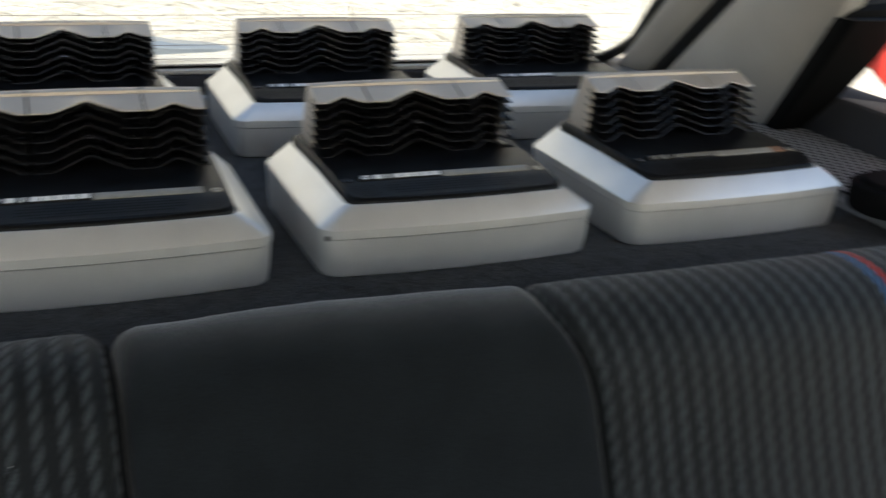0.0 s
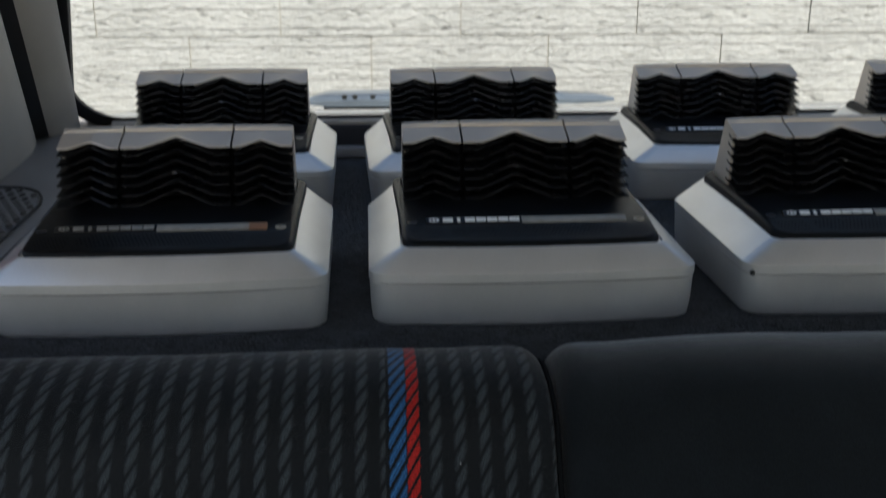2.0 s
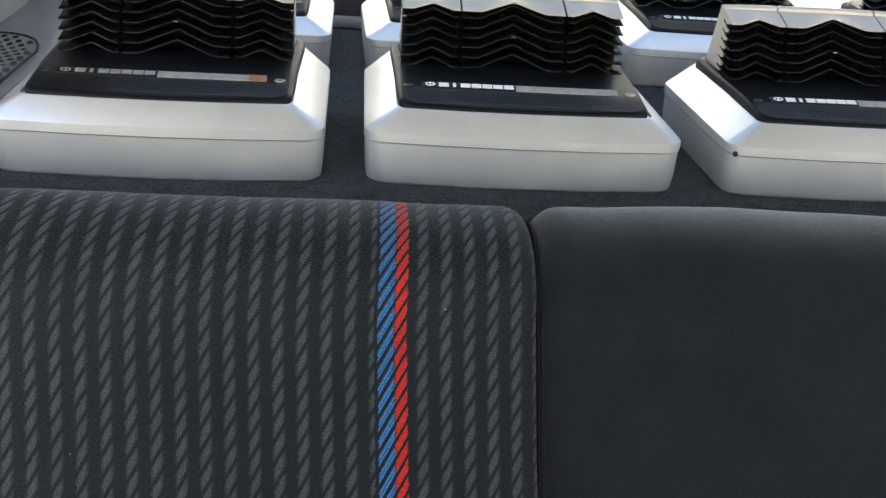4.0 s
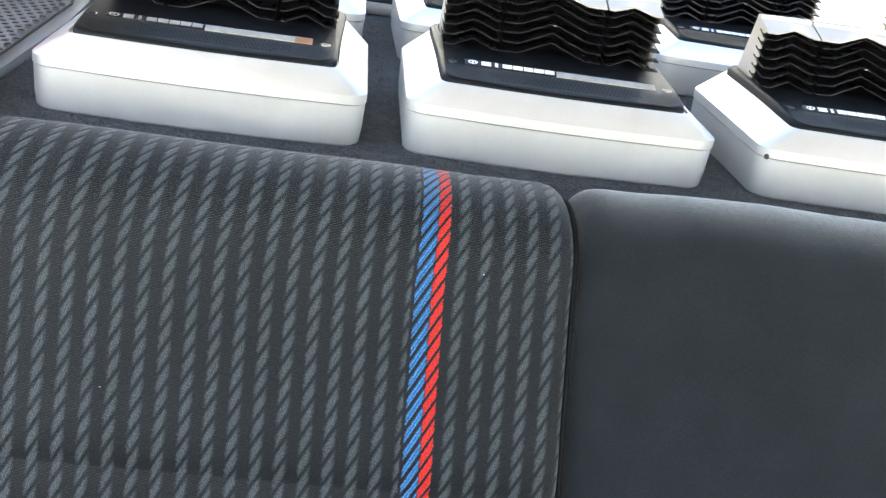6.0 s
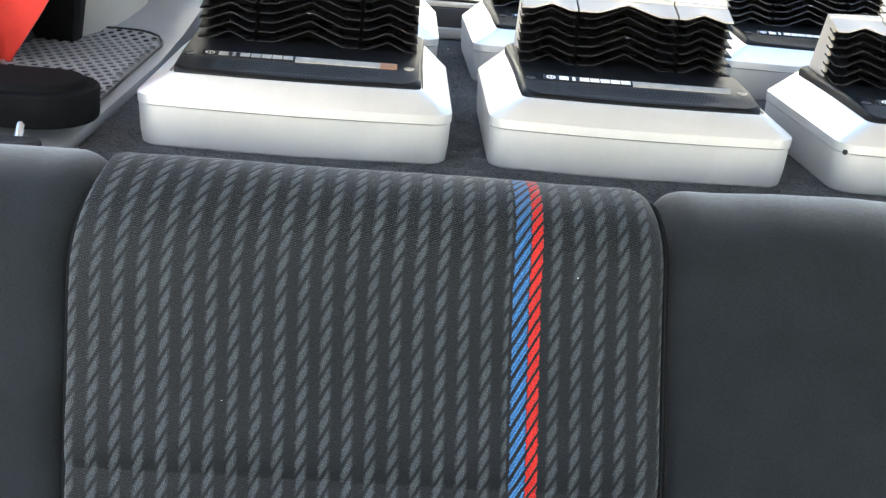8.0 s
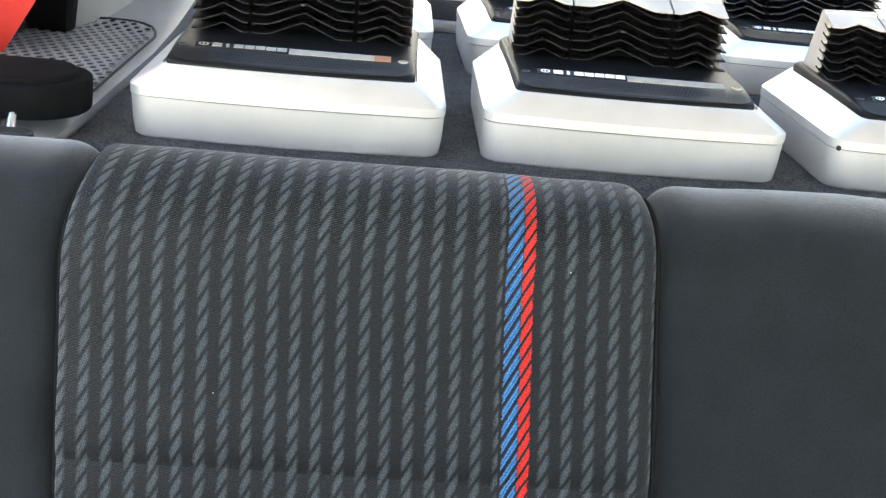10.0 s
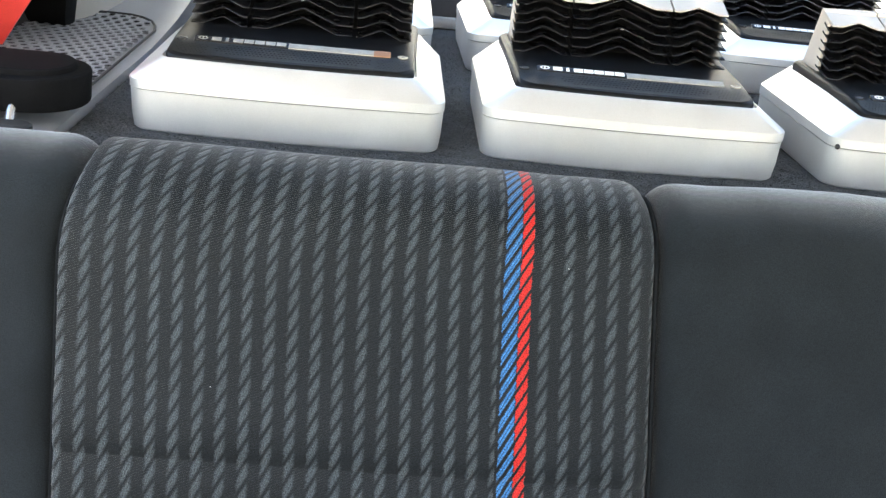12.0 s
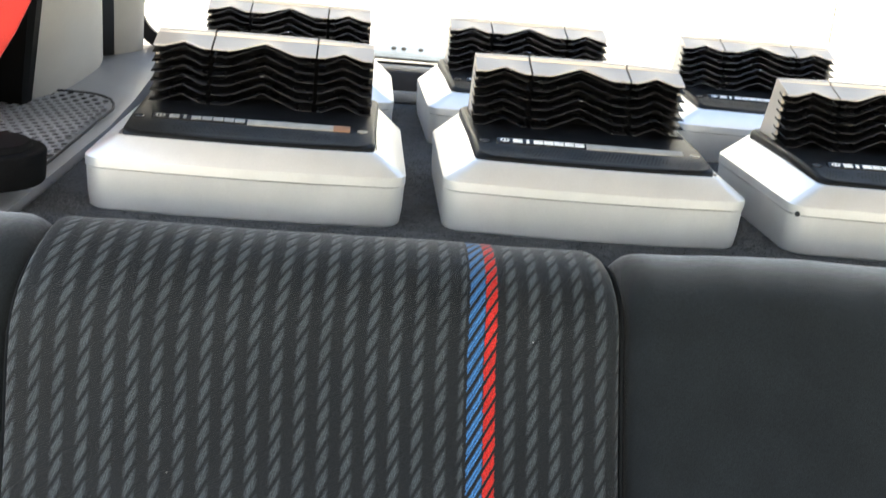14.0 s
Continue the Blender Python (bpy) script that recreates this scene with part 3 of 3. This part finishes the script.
# ---- loudspeakers ----
def wave(x, base=0.027, high=0.0096, soft_=0.15):
    """Height of the zigzag louvre edge at x, in metres."""
    a = abs(x)
    mid_ = a < 0.044
    f_ = max(0.0, 1 - a / base) if mid_ else max(0.0, 1 - abs(a - 0.0665) / 0.0165)
    f_ = (1 - soft_) * f_ + soft_ * f_ * f_ * (3 - 2 * f_)
    return f_ * (high if mid_ else high * 0.59)


HALF, DEEP = 0.1208, 0.190
slope = lambda y: 0.035 * y     # the top rises a little to the back
dip = lambda y: -0.0042 * max(0.0, (0.040 - y) / 0.026)   # and falls off to the front


def speaker():
    root = thing("box_loudspeaker", "silver and black car box loudspeaker with zigzag louvres standing on carpet", "loudspeaker", "box loudspeakers on the shelf")
    # lower housing
    bm = bmesh.new()
    rings = []
    for inset, z in ((0.004, -0.005), (0.0025, -0.0035), (0.0012, 0.008), (0.0006, 0.0272), (0.0018, 0.0275)):
        rings.append([(x, y, z) for x, y in outline(HALF - inset, inset, DEEP - inset, 0.014, 0.007, 4)])
    loft(bm, rings)
    part("housing", bm, SILVER, root, "silver painted lower housing")
    # black ring added in the joint groove to deepen its shade
    bm = bmesh.new()
    loft(bm, [[(x, y, z) for x, y in outline(HALF - 0.0014, 0.0014, DEEP - 0.0014, 0.013, 0.007, 4)] for z in (0.0274, 0.0281)])
    part("joint_shade", bm, RUBBER, root, "thin black ring painting the shade in the joint groove")
    # upper frame with wide chamfers
    bm = bmesh.new()
    rings = [[(x, y, 0.0279) for x, y in outline(HALF - 0.003, 0.003, DEEP - 0.003, 0.013, 0.007, 4)]]
    for inset_x, inset_y, r, z, sl in ((0.0010, 0.0010, 0.014, 0.0279, 0), (0.0, 0.0, 0.014, 0.0281, 0), (0.0001, 0.0001, 0.013, 0.0352, .2), (0.0009, 0.0007, 0.0125, 0.0361, .2), (0.0222, 0.0105, 0.007, 0.0502, 1), (0.0236, 0.0118, 0.007, 0.0508, 1), (0.0246, 0.0128, 0.007, 0.0490, 1)):
        rings.append([(x, y, z + sl * slope(y)) for x, y in outline(HALF - inset_x, inset_y, DEEP - inset_y, r, 0.0065 if inset_y < 0.005 else 0.004, 4)])
    loft(bm, rings)
    part("frame", bm, SILVER, root, "silver chamfered upper frame")
    # black top plate
    bm = bmesh.new()
    rings = []
    for inset, z in ((0.0, 0.0485), (0.0, 0.0540), (0.0008, 0.0562), (0.0025, 0.0576), (0.006, 0.0580)):
        rings.append([(x * (1 + 0.05 * y / DEEP), y, z + slope(y) + (dip(y) if z > 0.05 else 0)) for x, y in outline(0.0950 - inset, 0.0135 + inset, DEEP - 0.0135 - inset, 0.011, 0.004, 6)])
    loft(bm, rings, cap1=False)
    # top face in rows, so that it follows the slope
    top_ring = rings[-1]
    xw = max(q[0] for q in top_ring)
    ys = sorted({round(q[1], 5) for q in top_ring})
    lo, hi = min(ys), max(ys)
    grid_rows = []
    for d in (0.0, 0.0007, 0.002, 0.004, 0.008, 0.0135, 0.0205, 0.030, 0.06, 0.10, hi - lo - 0.004, hi - lo - 0.001):
        y = lo + d
        near = min(d, hi - lo - d)
        half = xw - (0.011 - math.sqrt(max(0.0, 0.011 ** 2 - (0.011 - min(near, 0.011)) ** 2))) - (0.0012 if near < 0.003 else 0.0003)
        grid_rows.append([bm.verts.new((half * f_, y - (0.0004 if d == 0 else 0), 0.0580 + slope(y) + dip(y))) for f_ in (-1, -0.5, 0, 0.5, 1)])
    for r0, r1 in zip(grid_rows, grid_rows[1:]):
        for i in range(4):
            bm.faces.new((r0[i], r0[i + 1], r1[i + 1], r1[i]))
    plate = part("top_plate", bm, PLATE, root, "black plastic top plate")
    # fine perforations along the plate's front: flat black discs painting the holes' shade
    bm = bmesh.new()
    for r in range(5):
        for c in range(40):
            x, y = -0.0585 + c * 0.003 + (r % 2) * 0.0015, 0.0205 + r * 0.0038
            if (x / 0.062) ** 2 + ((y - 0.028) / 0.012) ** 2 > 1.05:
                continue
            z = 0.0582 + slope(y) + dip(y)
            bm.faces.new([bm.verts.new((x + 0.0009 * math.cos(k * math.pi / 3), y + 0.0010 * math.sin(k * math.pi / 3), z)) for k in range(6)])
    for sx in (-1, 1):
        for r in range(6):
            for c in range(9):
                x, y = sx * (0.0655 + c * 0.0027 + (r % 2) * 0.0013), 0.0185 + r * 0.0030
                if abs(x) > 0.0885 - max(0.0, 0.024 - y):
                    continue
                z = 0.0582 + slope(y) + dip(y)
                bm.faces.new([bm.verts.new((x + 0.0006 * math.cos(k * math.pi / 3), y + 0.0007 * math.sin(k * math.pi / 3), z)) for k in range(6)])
    part("perforation_shade", bm, HOLE, plate, smooth=False)
    # badge strip with plain marks, tilted towards the front
    zt = 0.0580 + slope(0.045)
    wedge = [(0.0415, zt - 0.002), (0.0415, zt + 0.0002), (0.0420, zt + 0.0006), (0.0476, zt + 0.0028), (0.0488, zt + 0.0024), (0.0498, zt - 0.001)]
    bm = bmesh.new()
    prism(bm, wedge, -0.0045, 0.0753)
    part("badge_strip", bm, BADGE, root, "dull champagne foil strip")
    bm = bmesh.new()
    prism(bm, wedge, -0.0775, -0.0047)
    plaque = part("badge_plaque", bm, GLOSS, root)

    def on_face(v_, lift=0.0):
        """A point of the tilted face: v_ metres up it."""
        return 0.0420 + v_ * 0.930 - lift * 0.367, zt + 0.0006 + v_ * 0.367 + lift * 0.930

    def letter_box(bm, x0, x1, v0, v1):
        rings = []
        for lift in (-0.0002, 0.0004):
            rings.append([(x, *on_face(v_, lift)) for x, v_ in ((x0, v0), (x1, v0), (x1, v1), (x0, v1))])
        loft(bm, rings)

    bm = bmesh.new()
    r0, r1 = [], []
    for k in range(16):
        cs, sn = math.cos(k * math.pi / 8), math.sin(k * math.pi / 8)
        r0.append(bm.verts.new((-0.0712 + 0.0040 * cs, *on_face(0.0030 + 0.0024 * sn, 0.0004))))
        r1.append(bm.verts.new((-0.0712 + 0.0024 * cs, *on_face(0.0030 + 0.0013 * sn, 0.0004))))
    for k in range(16):
        bm.faces.new((r0[k], r0[(k + 1) % 16], r1[(k + 1) % 16], r1[k]))
    letter_box(bm, -0.0718, -0.0706, 0.0010, 0.0050)
    part("badge_mark", bm, LOGO, plaque, "white printed mark", smooth=False)
    for k in range(7):
        bm = bmesh.new()
        x = -0.0645 + k * 0.0084
        w = 0.0024 if k == 1 else 0.0076
        x += 0.0024 if k == 1 else 0
        letter_box(bm, x, x + w, 0.0007, 0.0053)
        part("badge_mark", bm, LOGO, plaque, "white printed bar", smooth=False)
    # screw sockets
    for x, y in ((-0.0875, 0.045), (0.0855, 0.045)):
        bm = bmesh.new()
        z = 0.0580 + slope(y)
        rings = []
        for rad, h in ((0.0042, -0.001), (0.0042, 0.0006), (0.0032, 0.0008), (0.0026, 0.0002), (0.0005, -0.0002)):
            rings.append([(x + rad * math.cos(k * math.pi / 6), y + rad * math.sin(k * math.pi / 6), z + h) for k in range(12)])
        loft(bm, rings)
        part("screw", bm, BADGE if x > 0 else GLOSS, root)
    # louvre tower
    TW = 0.0914
    bm = bmesh.new()
    prism(bm, [(0.130, 0.056), (0.135, 0.101), (0.147, 0.1115), (0.160, 0.056)], -TW + 0.003, TW - 0.003)
    tower = part("louvre_tower", bm, HOLE, root, "black louvre tower")
    for x0, x1 in ((-TW, -TW + 0.003), (TW - 0.003, TW)):
        bm = bmesh.new()
        prism(bm, [(0.1310, 0.0590), (0.1290, 0.1075), (0.1475, 0.1148), (0.1495, 0.1140), (0.1680, 0.0600)], x0, x1)
        bmesh.ops.bevel(bm, geom=list(bm.edges), offset=0.0006, segments=1, affect="EDGES")
        part("side_plate", bm, CAP, tower, "grey plastic side plate")
    bm = bmesh.new()
    prism(bm, [(0.1480, 0.1147), (0.1500, 0.1140), (0.1680, 0.0600), (0.1660, 0.0598)], -TW + 0.0032, TW - 0.0032)
    part("rear_plate", bm, CAP, tower)
    # cap in three pieces, front edge cut to the wave
    for x0, x1 in ((-TW + 0.0002, -0.0443), (-0.0426, 0.0426), (0.0443, TW - 0.0002)):
        bm = bmesh.new()
        n = 28
        rings = []
        for i in range(n + 1):
            x = x0 + (x1 - x0) * i / n
            w = wave(x)
            yf, zf = 0.1180 + w * 0.95, 0.1055 + w * 0.72
            b_ = 0.0016 * (1 - (x / TW) ** 2)
            rings.append([(x, yf, zf), (x, yf - 0.0006, zf - 0.0012), (x, yf + 0.002, zf - 0.0014), (x, 0.1475, 0.1120), (x, 0.1500, 0.1142 + b_), (x, 0.1482, 0.1154 + b_), (x, 0.1455, 0.1151 + b_), (x, 0.1428, 0.1140 + b_), (x, 0.1424, 0.1122), (x, 0.1414, 0.1122), (x, 0.1411, 0.1132)])
        loft(bm, rings)
        part("cap", bm, CAP, tower, "grey champagne cap with wavy front edge")
    # louvre blades
    for k in range(6):
        zk, yk = 0.0985 - k * 0.0075, 0.1165 - k * 0.0029
        for x0, x1 in ((-TW - 0.0004, -0.0456), (-0.0418, 0.0418), (0.0456, TW + 0.0004)):
            bm = bmesh.new()
            rings = []
            n = 30
            for i in range(n + 1):
                x = x0 + (x1 - x0) * i / n
                w = wave(x, 0.029, 0.0112, 0.05)
                z, y_ = zk + w * 0.9, yk + w * 0.9
                rings.append([(x, y_, z + 0.0004), (x, y_ + 0.0003, z + 0.0009), (x, y_ + 0.0010, z + 0.0013), (x, min(y_ + 0.009, 0.1330), z + 0.0024), (x, 0.1365, zk + w * 0.4 + 0.0068), (x, 0.1365, zk + w * 0.4 + 0.0054), (x, min(y_ + 0.009, 0.1330), z + 0.0010)])
            loft(bm, rings)
            # lip faces get the painted highlight
            for i, f_ in enumerate(bm.faces):
                if i < 7 * n and i % 7 == 0:
                    f_.material_index = 1
            part("louvre_blade", bm, BLADE, tower).data.materials.append(EDGE)
    # tiny bright speck in the middle of the louvres
    bm = bmesh.new()
    box(bm, -0.0022, 0.0012, 0.1085, 0.1100, 0.0862, 0.0872, 0.0003, 1)
    part("speck", bm, STEEL, tower, "tiny bright speck on the louvres")
    return root


FRONT_Y = 0.1848
first = speaker()
PLACES = [(0.0, 0.0, 0.0), (-0.2691, -0.0045, 0.4), (0.2802, 0.0028, 0.87), (0.5607, 0.0094, 1.86), (-0.2741, 0.3138, 0.32), (0.0077, 0.3113, 1.73), (0.2737, 0.3274, -0.68), (0.5569, 0.3467, -0.75)]
units = []
for i, (x, y, turn) in enumerate(PLACES):
    # the unit turns about its own front middle
    a_ = radians(turn)
    m = pose(x - math.sin(a_) * FRONT_Y, y + math.cos(a_) * FRONT_Y, 0.0, 0, 0, turn)
    if i == 0:
        first.matrix_basis = m
        units.append(first)
    else:
        units.append(copy_thing(first, m))


# ---- head restraints, belts ----
def head_restraint(x):
    root = thing("head_restraint", "black oval lowered head restraint on chrome posts", "head restraint", "head restraints")
    bm = bmesh.new()
    rings = []
    for inset, z in ((0.006, 0.0125), (0.002, 0.0135), (0.0012, 0.0155), (0.0, 0.0358), (0.0006, 0.0374), (0.0022, 0.0383), (0.012, 0.0388)):
        rings.append([(px_, y, z) for px_, y in outline(0.082 - inset, -0.042 + inset, 0.042 - inset, 0.040 - inset, 0, 10, 3)])
    loft(bm, rings)
    part("shell", bm, SOFT, root)
    bm = bmesh.new()
    rings = []
    for inset, z in ((0.0095, 0.0384), (0.0105, 0.0420), (0.0120, 0.0432), (0.026, 0.0442)):
        rings.append([(px_, y, z) for px_, y in outline(0.082 - inset, -0.042 + inset, 0.042 - inset, 0.040 - inset, 0, 10, 3)])
    loft(bm, rings)
    part("lid", bm, SOFT, root)
    for dx in (-0.032, 0.038):
        bm = bmesh.new()
        tube(bm, [(dx, -0.062, -0.02), (dx, -0.052, 0.000), (dx, -0.042, 0.014), (dx, -0.03, 0.024)], 0.0036, 12)
        part("post", bm, STEEL, root, "chrome post")
    root.location = (x, 0.178, 0.0)
    return root


head_restraint(-0.499)
head_restraint(2 * MID + 0.474)


def belt(s, edge, wide):
    """Red webbing along the points of its inner edge; wide: the way across it."""
    mx = lambda x: x if s < 0 else 2 * MID - x
    root = thing("seat_belt", "red seat belt webbing beside a black guide", "seat belt", "seat belts")
    bm = bmesh.new()
    rings = []
    n_ = Vector((0.0, -0.0010, 0.0004))
    for c in edge:
        c, w = Vector(c), Vector(wide)
        rings.append([c + w * f_ + n_ * (1 if f_ in (0, 1) else 1.6) for f_ in (0, 0.04, 0.5, 0.96, 1)] + [c + w * f_ - n_ for f_ in (1, 0.5, 0)])
    loft(bm, rings)
    part("webbing", bm, RED, root)
    bm = bmesh.new()
    rings = []
    for h in (0.0, 0.012, 0.06, 0.11, 0.16):
        c = Vector((-0.520, 0.47, 0.012)) + Vector((0.42, -1.0, 1)) * h
        w = 0.036 if h < 0.012 else 0.05 + 0.025 * min(1.0, h / 0.1)
        rings.append([(mx(c.x - a0 * w), c.y - b0, c.z) for a0, b0 in ((0, 0.004), (0.06, 0.012), (0.94, 0.012), (1, 0.004), (1, -0.012), (0, -0.012))])
    loft(bm, rings)
    part("guide", bm, GUIDE, root, "black plastic belt guide")
    return root


belt(-1, [(-0.440, 0.33, 0.19), (-0.487, 0.34, 0.10), (-0.517, 0.35, 0.055), (-0.547, 0.35, 0.009), (-0.565, 0.36, -0.02)], (-0.048, 0.0, 0.024))
right_belt = belt(1, [(0.777, 0.355, 0.158), (0.791, 0.358, 0.143), (0.845, 0.36, 0.102), (0.93, 0.36, 0.038)], (0.048, 0.0, 0.024))
# cover of the upper belt guide
bm = bmesh.new()
rings = []
for x, lo, hi, deep in ((0.748, 0.157, 0.170, 0.006), (0.753, 0.151, 0.178, 0.014), (0.775, 0.147, 0.182, 0.019), (0.83, 0.149, 0.186, 0.020), (0.90, 0.156, 0.190, 0.018)):
    rings.append([(x, 0.345 - deep, lo + 0.004), (x, 0.345 - deep, hi - 0.005), (x, 0.345 - deep * 0.6, hi), (x, 0.345 + deep, hi), (x, 0.345 + deep, lo), (x, 0.345 - deep * 0.6, lo)])
loft(bm, rings)
part("guide_cover", bm, GUIDE, right_belt, "black plastic guide cover")


# ---- small things ----
rnd = random.Random(11)
verts, faces = [], []
while len(faces) < 60000:
    x, y = rnd.uniform(-0.43, 0.715), 0.10 + 0.66 * rnd.random() ** 1.6
    if any(abs(x - px_) < HALF - 0.002 and 0.004 < y - py - FRONT_Y < DEEP - 0.004 for px_, py, _ in PLACES):
        continue
    an, h = rnd.uniform(0, 6.28), rnd.uniform(0.0004, 0.0014)
    w, l_ = 0.0007, rnd.uniform(0.001, 0.004)
    i = len(verts)
    verts += [(x - w * math.sin(an), y + w * math.cos(an), -0.0052), (x + w * math.sin(an), y - w * math.cos(an), -0.0052), (x + l_ * math.cos(an), y + l_ * math.sin(an), -0.005 + h)]
    faces.append((i, i + 1, i + 2))
me = bpy.data.meshes.new("carpet_pile")
me.from_pydata(verts, [], faces)
me.materials.append(CARPET)
tagged(new("carpet_pile", me), "short charcoal carpet fibres on the shelf", "carpet", kind="stuff")

LINT = material("white_lint", (0.7, 0.7, 0.68), 0.9, 0, 0.1, 50)


def lint(x, z, size):
    """A fleck of lint on the face of the backrest."""
    k = min(range(len(FINE)), key=lambda i: abs(FINE[i].y - z) + (1 if i < 20 else 0))
    q = FINE[k]
    bm = bmesh.new()
    bmesh.ops.create_icosphere(bm, subdivisions=1, radius=size)
    for vert in bm.verts:
        vert.co = Vector((vert.co.x * rnd.uniform(.7, 1.6), vert.co.y * .5, vert.co.z * rnd.uniform(.7, 1.5)))
    ob = tagged(link_mesh("lint", bm, LINT), "tiny white fleck of lint on the seat", "lint", "flecks of lint on the seat")
    ob.location = (x, q.x - 0.0005, q.y)


for x, z in ((0.066, -0.045), (0.106, -0.068), (-0.289, -0.105), (-0.07, -0.02)):
    lint(x, z, 0.00038)


def coat_hook(s):
    mx = lambda x: x if s < 0 else 2 * MID - x
    root = thing("coat_hook", "black plastic coat hook on the pillar trim", "coat hook", "coat hooks")
    foot = Vector((-0.490, 0.742, 0.02)) + Vector((0.33, -1.42, 1)) * HOOK_H
    bm = bmesh.new()
    rings = []
    for along, wide_, out in ((-0.016, 0.003, 0.004), (-0.010, 0.008, 0.007), (0.004, 0.010, 0.009), (0.010, 0.007, 0.006), (0.014, 0.002, 0.003)):
        up = Vector((0.33, -1.42, 1)).normalized()
        side = Vector((-0.55, -0.83, 0)).normalized()
        nrm = side.cross(up).normalized()
        nrm = nrm if nrm.x > 0 else -nrm
        c = foot + up * along
        rings.append([(mx(q.x), q.y, q.z) for q in (c - side * wide_ - nrm * 0.01, c - side * wide_ + nrm * out, c + side * wide_ + nrm * out, c + side * wide_ - nrm * 0.01)])
    loft(bm, rings)
    part("plate", bm, RUBBER, root)
    bm = bmesh.new()
    tube(bm, [(mx(q.x), q.y, q.z) for q in (foot + nrm * 0.006, foot + nrm * 0.014 - up * 0.006, foot + nrm * 0.016 - up * 0.02, foot + nrm * 0.010 - up * 0.032)], 0.0035, 8)
    part("hook", bm, RUBBER, root)


HOOK_H = 0.23
coat_hook(-1)

bm = bmesh.new()
rings = [[(-HALF + 0.0055 + r_ * math.cos(k * math.pi / 5) * 0.8 + dy * 0.4, 0.0022 + dy + r_ * math.cos(k * math.pi / 5) * -0.5, 0.0285 + r_ * math.sin(k * math.pi / 5)) for k in range(10)] for r_, dy in ((0.0022, 0.003), (0.0022, -0.0002), (0.0012, -0.0006))]
loft(bm, rings)
part("plug", bm, RUBBER, units[2], "small dark plug at the joint line")

# faded orange tip of the foil strip on two of the units
for unit in (units[1], units[3]):
    bm = bmesh.new()
    zt = 0.0580 + slope(0.045)
    prism(bm, [(0.0412, zt - 0.001), (0.0412, zt + 0.0004), (0.0417, zt + 0.0008), (0.0475, zt + 0.0031), (0.0489, zt + 0.0026), (0.0500, zt - 0.001)], 0.0625, 0.0757)
    part("badge_tip", bm, ORANGE, unit, "faded orange foil tip")

# black sleeves of the head restraint posts in the tops of the bolsters
for x in (-0.457, -0.529, 2 * MID + 0.442, 2 * MID + 0.512):
    bm = bmesh.new()
    rings = []
    for inset, z in ((0.0, 0.002), (0.0, 0.0135), (0.002, 0.0150), (0.005, 0.0150)):
        rings.append([(x + px_, 0.108 + y, z) for px_, y in outline(0.020 - inset, -0.009 + inset, 0.009 - inset, 0.0088 - inset, 0, 5, 2)])
    loft(bm, rings)
    part("post_sleeve", bm, RUBBER, seat, "black plastic post sleeve")

# the marks on these two units are dull and dark
for unit in (units[1], units[3]):
    for ob in unit.children_recursive:
        if ob.name.startswith("badge_mark"):
            ob.material_slots[0].link = "OBJECT"
            ob.material_slots[0].material = BADGE
            ob["label"] = "dull metallic mark"
